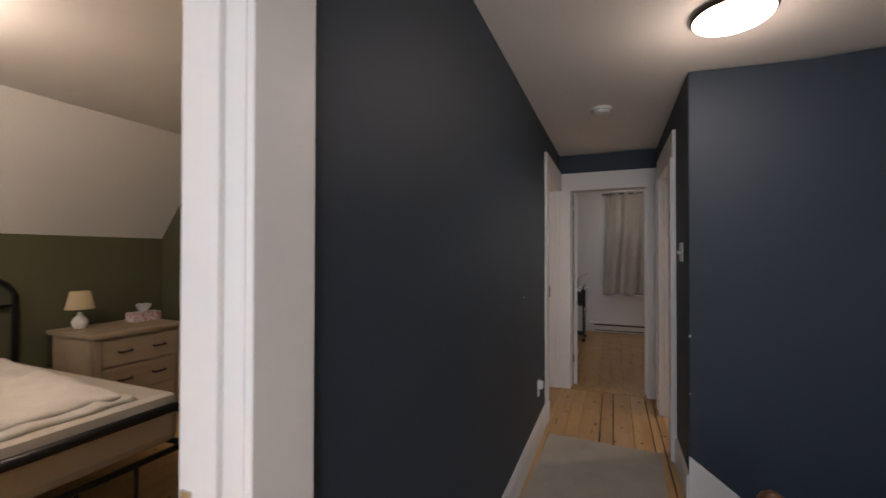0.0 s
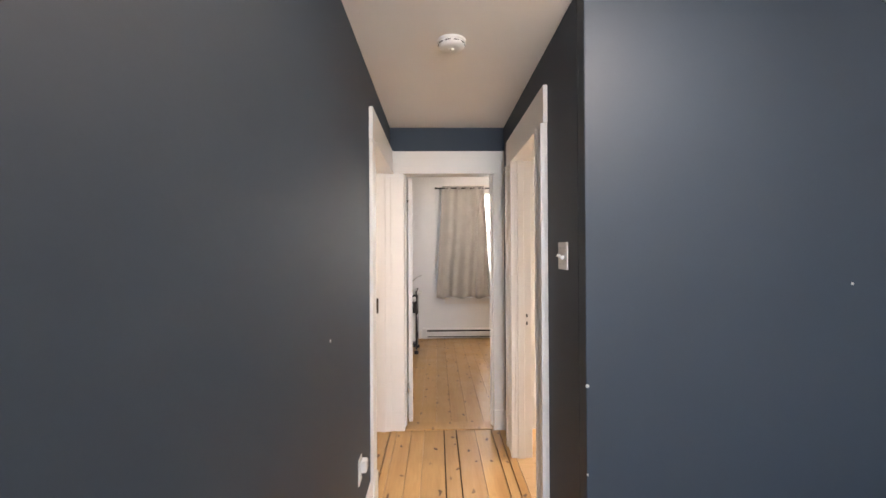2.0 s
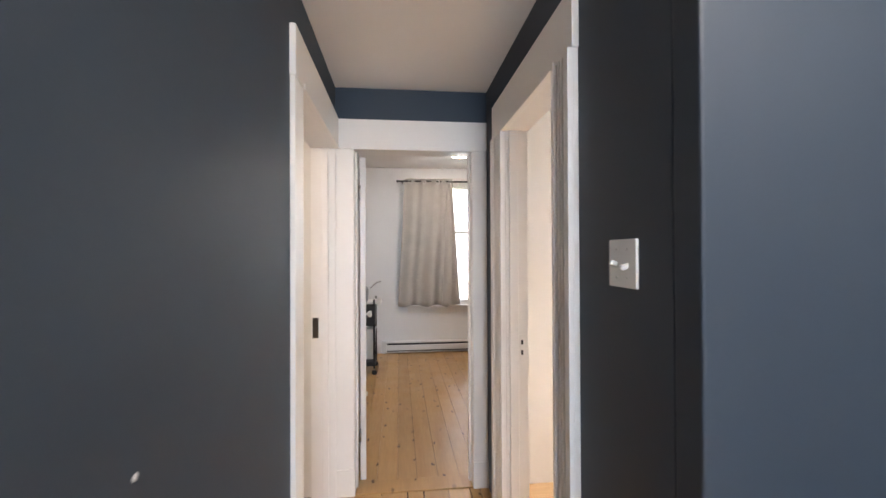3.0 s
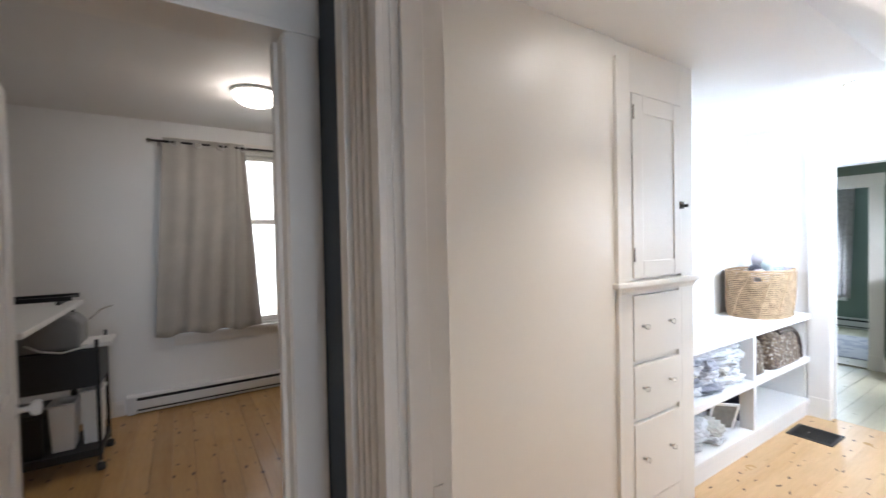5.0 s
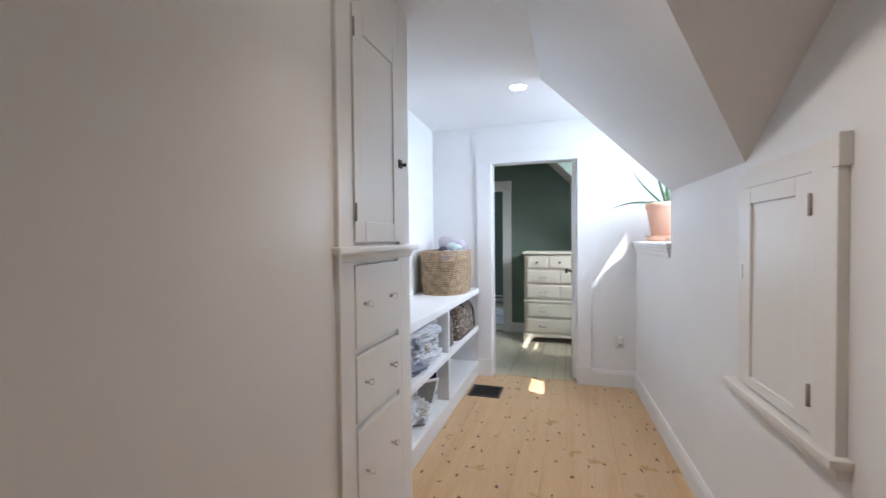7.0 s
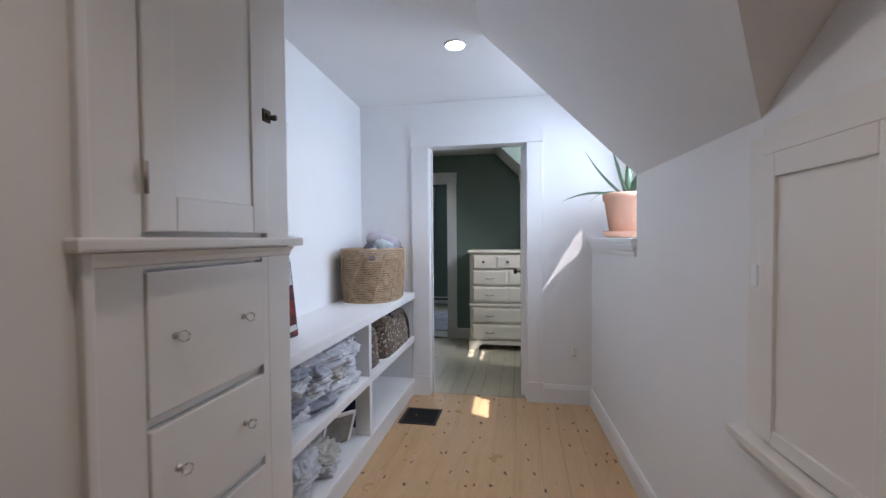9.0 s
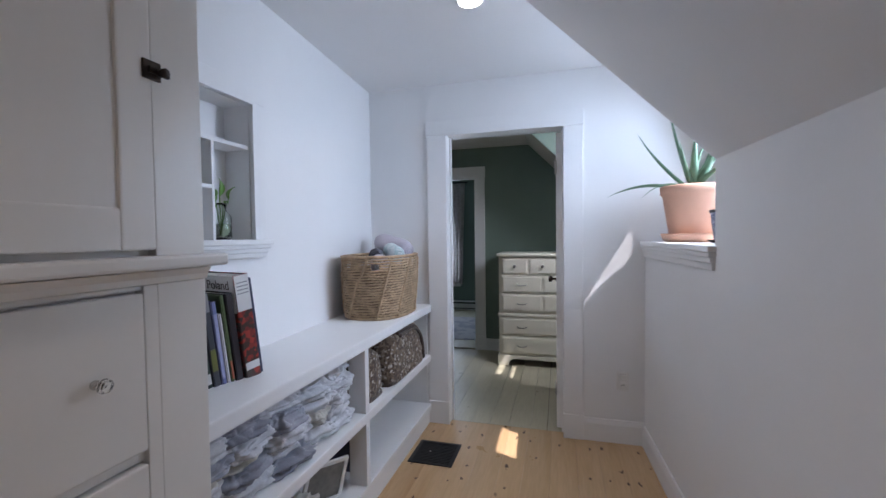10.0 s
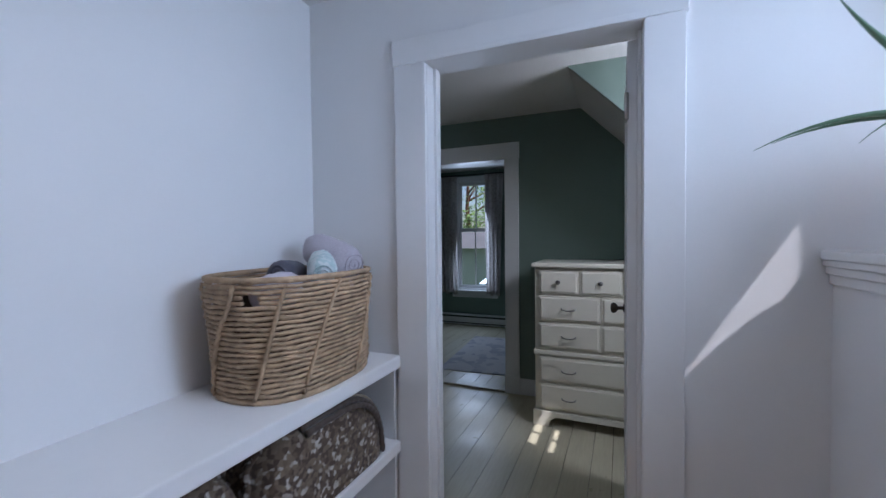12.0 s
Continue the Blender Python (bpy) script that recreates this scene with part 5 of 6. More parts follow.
# niche: jars with cuttings, a shell
def leaf_blade(bm, base, tip, width, sag=0.0, thick=0.002, rows=8, fold=0.25):
    """A leaf blade from base to tip, bent by sag, folded along its rib."""
    base, tip = Vector(base), Vector(tip)
    d = tip - base
    side = d.cross(Vector((0, 0, 1)))
    side = side.normalized() if side.length > 1e-6 else Vector((1, 0, 0))
    up = side.cross(d).normalized()
    rows_v = []
    for j in range(rows + 1):
        u = j / rows
        w = width / 2 * (math.sin(math.pi * min(1, u * 0.92 + 0.08)) ** 0.8) * (1 - u ** 3)
        p = base + d * u + up * sag * 4 * u * (1 - u)
        rows_v.append([bm.verts.new(p - side * w + up * fold * w), bm.verts.new(p + up * -thick), bm.verts.new(p + side * w + up * fold * w), bm.verts.new(p + up * thick)])
    for a, b in zip(rows_v, rows_v[1:]):
        for i in range(4):
            bm.faces.new((a[i], a[(i + 1) % 4], b[(i + 1) % 4], b[i]))
    bm.faces.new(rows_v[0])
    bm.faces.new(rows_v[-1][::-1])


def glass_jar(x, y, z, r, h, neck, label, water, stalks, leafmat):
    t = thing("glass_jar", x, y, z, label, "jar")
    w = 0.003
    lathe_part("jar_glass", [(r * 0.9, z), (r, z + 0.008), (r, z + h * 0.62), (neck, z + h * 0.8), (neck, z + h), (neck - w, z + h), (neck - w, z + h * 0.8), (r - w, z + h * 0.62), (r - w, z + 0.01), (0.002, z + 0.008)], x, y, JAR, t, seg=24)
    lathe_part("water", [(0.002, z + 0.009), (r - w - 0.0006, z + 0.0105), (r - w - 0.0006, z + water)], x, y, WATER, t, "cloudy water", seg=24)
    for dx, dy, dz, wd in stalks:
        tube_part("stem", [(x, y, z + 0.02), (x + dx * 0.3, y + dy * 0.3, z + h * 0.8), (x + dx * 0.6, y + dy * 0.6, z + h + dz * 0.4)], 0.0022, leafmat, t, seg=5)
        bm = bmesh.new()
        leaf_blade(bm, (x + dx * 0.55, y + dy * 0.55, z + h + dz * 0.3), (x + dx, y + dy, z + h + dz), wd, 0.01)
        part("leaf", bm, leafmat, t, smooth=True)


glass_jar(2.53, 0.545, 1.2845, 0.041, 0.145, 0.022, "clear glass bottle with a bamboo cutting in water", 0.06, ((0.06, -0.02, 0.07, 0.034), (-0.035, 0.01, 0.065, 0.030), (0.0, 0.0, 0.10, 0.032), (-0.055, -0.01, 0.02, 0.03), (0.045, 0.0, 0.0, 0.026)), LEAF)
glass_jar(2.30, 0.545, 1.4925, 0.045, 0.105, 0.042, "clear glass jar with a dark leaf cutting", 0.05, ((0.035, -0.005, 0.065, 0.045), (0.02, 0.0, 0.03, 0.04), (0.055, 0.0, 0.05, 0.034)), DARKLEAF)
bm = bmesh.new()
for i in range(5):
    bmesh.ops.create_icosphere(bm, subdivisions=2, radius=0.009 + 0.002 * (i % 2), matrix=Matrix.Translation((2.40 + 0.008 * math.cos(i * 1.3), 0.535 + 0.007 * math.sin(i * 2.1), 1.4985 + 0.004 * (i % 3))))
tagged(part("white_shell", bm, CERAMIC, smooth=True), "small lumpy white shell on the niche shelf", "shell")


# dormer: pot, plant, cup
def aloe_pot():
    x, y, z = 3.636, -1.434, 1.2425
    t = thing("terracotta_pot", x, y, z, "round terracotta flower pot with a saucer on the sill", "plant pot")
    lathe_part("saucer", [(0.125, z), (0.142, z + 0.008), (0.153, z + 0.035), (0.157, z + 0.045), (0.149, z + 0.045), (0.138, z + 0.014), (0.002, z + 0.012)], x, y, TERRA, t, seg=48)
    lathe_part("pot_body", [(0.002, z + 0.015), (0.108, z + 0.015), (0.112, z + 0.02), (0.147, z + 0.245), (0.157, z + 0.249), (0.159, z + 0.289), (0.153, z + 0.293), (0.144, z + 0.286), (0.138, z + 0.24), (0.002, z + 0.238)], x, y, TERRA, t, seg=48)
    lathe_part("soil", [(0.002, z + 0.2385), (0.139, z + 0.2395), (0.137, z + 0.262), (0.07, z + 0.272), (0.002, z + 0.275)], x, y, SOIL, t, "dark potting soil", seg=32)
    p = thing("aloe_plant", x, y, z + 0.27, "spiky green aloe plant growing in the terracotta pot", "plant")
    base = Vector((x, y, z + 0.255))
    leaves = [((3.685, -1.015, 1.495), 0.036, 0.055), ((3.72, -1.06, 1.515), 0.028, 0.04), ((3.60, -1.18, 1.48), 0.024, 0.06), ((3.684, -1.172, 1.835), 0.046, 0.025), ((3.667, -1.312, 2.02), 0.05, 0.012),
              ((3.633, -1.444, 1.868), 0.058, 0.0), ((3.615, -1.50, 1.80), 0.05, -0.02), ((3.57, -1.53, 1.84), 0.056, 0.03), ((3.53, -1.60, 1.74), 0.05, -0.04), ((3.78, -1.55, 1.74), 0.044, 0.02),
              ((3.40, -1.56, 1.60), 0.04, 0.05), ((3.50, -1.40, 1.78), 0.05, -0.02), ((3.70, -1.62, 1.80), 0.05, -0.03), ((3.60, -1.36, 1.76), 0.036, 0.01)]
    for k, (tip, w, sag) in enumerate(leaves):
        tip = Vector(tip)
        d = tip - base
        h = Vector((d.x, d.y, 0)).normalized() if Vector((d.x, d.y, 0)).length > 1e-4 else Vector((1, 0, 0))
        side = Vector((-h.y, h.x, 0))
        bm, rows = bmesh.new(), []
        for j in range(13):
            u = j / 12
            low = abs(d.z) < 0.15
            rise = sag * 4 * u * (1 - u) * (1 if low else 0)
            out = sag * 4 * u * (1 - u) * (0 if low else 1)
            q = base + d * u + Vector((0, 0, rise)) + h * out
            ww = w / 2 * (1 - u ** 1.6) + 0.0012
            upv = d.cross(side).normalized()
            upv = upv if upv.z >= 0 or low else -upv
            ring = []
            for a, kx, kz in ((0, -1, 0.35), (1, -0.6, -0.25), (2, 0, -0.45), (3, 0.6, -0.25), (4, 1, 0.35), (5, 0, -0.02)):
                ring.append(bm.verts.new(q + side * ww * kx + upv * ww * kz))
            rows.append(ring)
        for a, b in zip(rows, rows[1:]):
            for i in range(6):
                bm.faces.new((a[i], a[(i + 1) % 6], b[(i + 1) % 6], b[i]))
        bm.faces.new(rows[0])
        bm.faces.new(rows[-1][::-1])
        part("leaf", bm, ALOE, p, smooth=True)


aloe_pot()


def small_cup():
    x, y, z = 3.345, -1.475, 1.2425
    t = thing("blue_white_cup_pot", x, y, z, "small blue and white patterned cup pot on a dark saucer", "plant pot")
    pat = woven("blue_white_pattern", (0.55, 0.57, 0.62), (0.62, 0.64, 0.68), 60, 0.25, (170, [(0.5, (0.02, 0.03, 0.08)), (0.7, (0.06, 0.08, 0.18)), (0.95, (0.50, 0.52, 0.58))]))
    lathe_part("saucer", [(0.045, z), (0.064, z + 0.012), (0.062, z + 0.014), (0.002, z + 0.008)], x, y, BLACKPL, t, "dark saucer")
    lathe_part("cup", [(0.002, z + 0.01), (0.036, z + 0.01), (0.040, z + 0.03), (0.053, z + 0.145), (0.055, z + 0.15), (0.049, z + 0.15), (0.046, z + 0.13), (0.002, z + 0.128)], x, y, pat, t)
    lathe_part("rim_band", [(0.0535, z + 0.136), (0.0562, z + 0.138), (0.0565, z + 0.151), (0.050, z + 0.152)], x, y, BLACKPL, t, "dark rim")


small_cup()


# ---- green room ----
def dresser():
    t = thing("tall_dresser", 5.5, -0.59, 0, "tall antique white dresser with five drawer rows", "dresser")
    x, xb, y0, y1 = 5.275, 5.74, -1.02, -0.172
    box_part("carcass", (x + 0.012, xb, y0, y1, 0.08, 1.083), DRESSER, t, bevel=0.003)
    box_part("top_board", (x - 0.022, xb, y0 - 0.018, y1 + 0.018, 1.083, 1.113), DRESSER, t, bevel=0.008)
    box_part("waist_moulding", (x - 0.008, xb, y0 - 0.008, y1 + 0.008, 0.488, 0.518), DRESSER, t, bevel=0.008)
    bm = bmesh.new()
    ring = [(x - 0.01, y1 + 0.012, 0.0), (x - 0.01, y1 - 0.09, 0.0), (x - 0.01, y1 - 0.105, 0.045), (x - 0.01, y1 - 0.14, 0.068), (x - 0.01, y0 + 0.14, 0.068), (x - 0.01, y0 + 0.105, 0.045), (x - 0.01, y0 + 0.09, 0.0), (x - 0.01, y0 - 0.012, 0.0), (x - 0.01, y0 - 0.012, 0.105), (x - 0.01, y1 + 0.012, 0.105)]
    prism(bm, ring, (0.025, 0, 0))
    part("base_apron", bm, DRESSER, t, bevel=0.003)
    for yy in (y1 + 0.0, y0 - 0.012):
        box_part("side_foot", (x + 0.015, xb, yy, yy + 0.012, 0.0, 0.105), DRESSER, t, bevel=0.002)

    def front(ya, yb, za, zb, pulls):
        d = box_part("drawer_front", (x - 0.002, x + 0.014, yb, ya, za, zb), DRESSER, t, bevel=0.002)
        box_part("raised_panel", (x - 0.010, x - 0.001, yb + 0.014, ya - 0.014, za + 0.014, zb - 0.014), DRESSER, d, bevel=0.006)
        return d

    def bail(d, yc, zc):
        h = tube_part("bail_handle", [(x - 0.012, yc + 0.045, zc + 0.002), (x - 0.026, yc + 0.040, zc - 0.004), (x - 0.030, yc + 0.015, zc - 0.010), (x - 0.030, yc - 0.015, zc - 0.010), (x - 0.026, yc - 0.040, zc - 0.004), (x - 0.012, yc - 0.045, zc + 0.002)], 0.0042, PEWTER, d, "dark nickel bail handle")
        return h
    w = y1 - y0 - 0.05
    a = y1 - 0.025
    for k in range(3):
        d = front(a - k * w / 3 - 0.004, a - (k + 1) * w / 3 + 0.004, 0.905, 1.065, 1)
        bm = bmesh.new()
        lathe(bm, [(0.006, 0), (0.006, 0.012), (0.014, 0.016), (0.015, 0.022), (0.002, 0.027)], seg=14)
        bm.transform(Matrix.Translation((x - 0.009, a - (k + 0.5) * w / 3, 0.985)) @ Matrix.Rotation(radians(-90), 4, 'Y'))
        part("knob", bm, PEWTER, d, "dark nickel knob", smooth=True)
    for za, zb in ((0.722, 0.893), (0.535, 0.710)):
        for k in range(2):
            d = front(a - k * w / 2 - 0.003, a - (k + 1) * w / 2 + 0.003, za, zb, 1)
            bail(d, a - (k + 0.5) * w / 2, (za + zb) / 2)
    for za, zb in ((0.305, 0.476), (0.118, 0.293)):
        d = front(a - 0.003, a - w + 0.003, za, zb, 2)
        for k in range(2):
            bail(d, a - (k + 0.5) * w / 2, (za + zb) / 2)


dresser()


def hanging_curtain(axis, face, a0, a1, b0, b1, z0, z1, folds, depth, seed, flare=0.0):
    """A gathered cloth sheet with thickness: a0..a1 at the top, b0..b1 at the hem."""
    bm = bmesh.new()
    n, rows = folds * 12, 26
    o = random.Random(seed).uniform(0, 40)
    grid = []
    for side in (0, 0.004):
        g = []
        for j in range(rows + 1):
            v = j / rows
            row = []
            for i in range(n + 1):
                u = i / n
                p = (a0 + (a1 - a0) * u) * (1 - v) + (b0 + (b1 - b0) * u) * v
                w = depth * (0.6 + 0.6 * v) * (math.sin(2 * math.pi * folds * u + 0.5 * math.sin(5 * v + o)) * (0.75 + 0.35 * math.sin(3.1 * folds * u + o)) + 0.5 * noise.noise(Vector((u * 5, v * 3, o))))
                z = z1 + (z0 - z1) * v + (0.015 * math.sin(folds * 3.0 * u + o) * v)
                d = face + w + side
                row.append(bm.verts.new((d, p, z) if axis == 'x' else (p, d, z)))
            g.append(row)
        grid.append(g)
    for s, g in enumerate(grid):
        for j in range(rows):
            for i in range(n):
                q = (g[j][i], g[j][i + 1], g[j + 1][i + 1], g[j + 1][i])
                bm.faces.new(q if s else q[::-1])
    A, B = grid
    for j in range(rows):
        bm.faces.new((A[j][0], A[j + 1][0], B[j + 1][0], B[j][0]))
        bm.faces.new((A[j + 1][n], A[j][n], B[j][n], B[j + 1][n]))
    for i in range(n):
        bm.faces.new((A[0][i + 1], A[0][i], B[0][i], B[0][i + 1]))
        bm.faces.new((A[rows][i], A[rows][i + 1], B[rows][i + 1], B[rows][i]))
    return bm


for a0, a1, b0, b1, lab in ((0.80, 1.07, 0.86, 1.06, "brown printed curtain beside the far window"), (1.50, 1.78, 1.50, 1.74, "brown printed curtain at the far window edge")):
    c = thing("printed_curtain", 8.13, (a0 + a1) / 2, 0.45, lab, "curtain", "curtains of the far window")
    part("cloth", hanging_curtain('x', 8.11, a0, a1, b0, b1, 0.47, 2.19, 4, 0.018, a0), SHEER, c, smooth=True)
r = thing("curtain_rod", 8.13, 1.29, 2.2, "thin dark curtain rod over the far window", "curtain rod")
tube_part("rod", [(8.12, 0.76, 2.2), (8.12, 1.82, 2.2)], 0.009, BLACK, r)
for y in (0.80, 1.79):
    tube_part("bracket", [(8.12, y, 2.2), (8.20, y, 2.2)], 0.006, BLACK, r)
bm = bmesh.new()
bx(bm, 6.15, 7.55, 0.25, 0.98, 0.0, 0.009)
bm.transform(Matrix.Translation((6.85, 0.6, 0)) @ Matrix.Rotation(radians(4), 4, 'Z') @ Matrix.Translation((-6.85, -0.6, 0)))
tagged(part("area_rug", bm, PALERUG, bevel=0.003), "pale grey patterned rug on painted floor boards", "rug")
bm = bmesh.new()
bx(bm, 5.76, 5.86, 0.165, 0.93, 0.0, 0.018)
setting("threshold_2", bm, PAINTED, "painted wooden threshold of the inner doorway", "threshold", 0.006)

# ---- study ----
c = thing("linen_curtain", -0.1, 3.30, 0.64, "beige linen curtain hung on metal eyelets", "curtain")
part("cloth", hanging_curtain('y', 3.285, -0.44, 0.14, -0.54, 0.075, 0.66, 2.42, 4, 0.020, 3), CURTAIN, c, smooth=True)
part("cloth", hanging_curtain('y', 3.297, 0.10, 0.22, 0.04, 0.33, 0.655, 2.42, 2, 0.018, 8), CURTAIN, c, "narrow overlapping curtain edge", smooth=True)
r = thing("curtain_rod", 0.05, 3.29, 2.38, "thin black curtain rod over the study window", "curtain rod")
tube_part("rod", [(-0.53, 3.29, 2.385), (0.62, 3.29, 2.385)], 0.010, BLACK, r)
for x in (-0.54, 0.63):
    bm = bmesh.new()
    bmesh.ops.create_uvsphere(bm, u_segments=12, v_segments=8, radius=0.017, matrix=Matrix.Translation((x, 3.29, 2.385)))
    part("finial", bm, BLACK, r, smooth=True)
for x in (-0.47, 0.57):
    tube_part("bracket", [(x, 3.29, 2.38), (x, 3.376, 2.36)], 0.006, BLACK, r)
for k in range(4):
    x = -0.36 + 0.185 * k
    pts = [(x + 0.027 * math.cos(i * math.pi / 8), 3.262, 2.372 + 0.027 * math.sin(i * math.pi / 8)) for i in range(16)]
    tube_part("eyelet", pts, 0.008, STEEL, c, "shiny metal eyelet", seg=6, closed=True)


def drafting_table():
    t = thing("drafting_table", -1.25, 2.2, 0, "raised white drafting table on black legs", "table")
    bm = bmesh.new()
    bx(bm, -1.75, -0.95, 1.50, 2.92, 1.045, 1.075)
    part("tabletop", bm, PLASTIC, t, bevel=0.004)
    for x, y in ((-1.7, 1.58), (-1.7, 2.82), (-1.03, 1.58), (-1.03, 2.82)):
        box_part("leg", (x, x + 0.035, y, y + 0.035, 0.0, 1.045), BLACK, t)
    for y in (1.58, 2.82):
        box_part("stretcher", (-1.67, -1.03, y, y + 0.03, 0.18, 0.21), BLACK, t)
    for z, y in ((1.10, 2.86), (1.10, 2.62)):
        box_part("raised_bar", (-1.7, -0.97, y, y + 0.025, z, z + 0.03), BLACK, t)
    tube_part("bar_link", [(-0.98, 2.64, 1.112), (-1.02, 2.75, 1.115), (-0.98, 2.87, 1.112)], 0.008, BLACK, t)
    for x in (-1.6, -1.05):
        box_part("bar_foot", (x, x + 0.02, 2.62, 2.885, 1.075, 1.10), BLACK, t)


drafting_table()


def rolling_cart():
    t = thing("rolling_cart", -0.95, 2.5, 0, "black rolling utility cart beside the table", "cart")
    x0, x1, y0, y1 = -1.30, -0.80, 2.35, 2.75
    for x in (x0, x1 - 0.022):
        for y in (y0, y1 - 0.022):
            tube_part("post", [(x + 0.011, y + 0.011, 0.07), (x + 0.011, y + 0.011, 0.86)], 0.011, BLACK, t)
            w = lathe_part("caster", [(0.004, 0.0), (0.026, 0.008), (0.028, 0.028), (0.026, 0.046), (0.004, 0.056)], x + 0.011, y + 0.011, BLACKPL, t, seg=14)
            tube_part("caster_stem", [(x + 0.011, y + 0.011, 0.05), (x + 0.011, y + 0.011, 0.075)], 0.007, STEEL, w)
    bm = bmesh.new()
    bx(bm, x0, x1, y0, y1, 0.56, 0.57)
    for e in ((x0, x1, y0, y0 + 0.008, 0.57, 0.80), (x0, x1, y1 - 0.008, y1, 0.57, 0.80), (x0, x0 + 0.008, y0, y1, 0.57, 0.80), (x1 - 0.008, x1, y0, y1, 0.57, 0.80)):
        bx(bm, *e)
    part("bin_tray", bm, BLACKPL, t)
    box_part("bottom_tray", (x0, x1, y0, y1, 0.10, 0.15), BLACKPL, t, bevel=0.004)
    box_part("side_ledge", (x1 - 0.10, x1 + 0.06, y0 + 0.06, y1 - 0.06, 0.80, 0.83), PLASTIC, t, "white side ledge", bevel=0.004)


rolling_cart()


def sewing_machine():
    t = thing("covered_machine", -1.03, 2.55, 0.83, "grey covered machine standing in the cart", "machine")
    bm = bmesh.new()
    prism(bm, [(-1.22, 2.42, 0.80), (-0.90, 2.42, 0.80), (-0.89, 2.42, 0.96), (-0.94, 2.42, 1.02), (-1.16, 2.42, 1.03), (-1.22, 2.42, 0.98)], (0, 0.24, 0))
    part("cover", bm, plain("grey_plastic", (0.22, 0.22, 0.22), 0.5), t, bevel=0.02)
    tube_part("cord", [(-1.16, 2.40, 0.86), (-1.08, 2.36, 0.82), (-0.98, 2.35, 0.80), (-0.86, 2.38, 0.82), (-0.80, 2.5, 0.86)], 0.006, PLASTIC, t, "white cord")
    tube_part("spool_pin", [(-0.86, 2.5, 0.98), (-0.80, 2.5, 1.04), (-0.74, 2.5, 1.06)], 0.005, STEEL, t)


sewing_machine()
def tray_bin(x, y, z, r, h):
    t = thing("plastic_bin", x, y, z, "white plastic bin standing in the black cart", "bin", "bins in the cart")
    bm = bmesh.new()
    rows = [[bm.verts.new((x + sx * k, y + sy * k * 1.3, zz)) for sx, sy in ((-1, -1), (1, -1), (1, 1), (-1, 1))] for k, zz in ((r * 0.82, z), (r, z + h), (r - 0.005, z + h), (r * 0.82 - 0.005, z + 0.008))]
    for p, q in zip(rows, rows[1:]):
        for i in range(4):
            bm.faces.new((p[i], p[(i + 1) % 4], q[(i + 1) % 4], q[i]))
    bm.faces.new(rows[0][::-1])
    bm.faces.new(rows[-1])
    part("body", bm, PLASTIC, t, bevel=0.003)
    k = r + 0.002
    tube_part("rim", [(x - k, y - k * 1.3, z + h), (x + k, y - k * 1.3, z + h), (x + k, y + k * 1.3, z + h), (x - k, y + k * 1.3, z + h)], 0.008, PLASTIC, t, closed=True)


tray_bin(-1.005, 2.50, 0.15, 0.066, 0.30)
tray_bin(-0.862, 2.54, 0.15, 0.058, 0.35)
b = thing("storage_box", -1.19, 2.5, 0.15, "black lidded storage box standing in the cart", "box")
box_part("body", (-1.285, -1.09, 2.38, 2.70, 0.15, 0.40), BLACKPL, b, bevel=0.008)
box_part("lid", (-1.29, -1.085, 2.375, 2.705, 0.40, 0.425), BLACKPL, b, bevel=0.006)
bm = bmesh.new()
prism(bm, [(-0.93, 1.60, 0), (-0.83, 1.66, 0), (-0.85, 1.70, 0), (-0.95, 1.66, 0)], (0, 0, 0.04))
tagged(part("door_wedge", bm, PLASTIC, bevel=0.004), "white plastic door wedge on the study floor", "door wedge")
bm = bmesh.new()
bx(bm, -1.7, -0.90, 0.95, 1.42, 0.0, 0.01)
tagged(part("small_mat", bm, woven("rust_mat", (0.16, 0.07, 0.05), (0.22, 0.11, 0.08), 120), bevel=0.003), "rust brown floor mat on pine boards", "mat")

# ---- hall ----
bm = bmesh.new()
bx(bm, -0.83, -0.085, -3.7, -1.19, 0.0, 0.008)
bm.transform(Matrix.Translation((-0.45, -1.2, 0)) @ Matrix.Rotation(radians(-2.0), 4, 'Z') @ Matrix.Translation((0.45, 1.2, 0)))
tagged(part("hall_runner", bm, RUG, bevel=0.003), "plain beige runner rug on pine boards", "rug")
bm = bmesh.new()
bx(bm, -0.779, -0.083, -0.01, 0.125, -0.002, 0.008)
setting("threshold_1", bm, PINE_Y, "worn pine threshold of the end door", "threshold", 0.003)


def newel():
    t = thing("newel_post", 0.10, -2.70, 0, "brown stained wooden newel post at the stairs", "newel post")
    box_part("shaft", (0.065, 0.135, -2.735, -2.665, 0.0, 0.46), BROWNWOOD, t, bevel=0.006)
    box_part("collar", (0.055, 0.145, -2.745, -2.655, 0.46, 0.485), BROWNWOOD, t, bevel=0.006)
    bm = bmesh.new()
    lathe(bm, [(0.03, 0.485), (0.042, 0.505), (0.046, 0.535), (0.036, 0.562), (0.018, 0.576), (0.002, 0.58)], 0.10, -2.70, 20)
    part("cap", bm, BROWNWOOD, t, smooth=True)


newel()


def stairs():
    t = thing("staircase", 1.2, -2.3, -2.7, "wooden staircase leading down beside the navy wall", "stairs", kind="structure")
    rise, run = 0.186, 0.25
    for k in range(11):
        z = -rise * (k + 1)
        x = 0.02 + run * k
        box_part("tread", (x - 0.02, x + run + 0.01, -2.86, -1.803, z - 0.03, z), BROWNWOOD, t, bevel=0.006)
        box_part("riser", (x, x + 0.018, -2.86, -1.803, z, z + rise - 0.03), TRIM, t, bevel=0)


stairs()


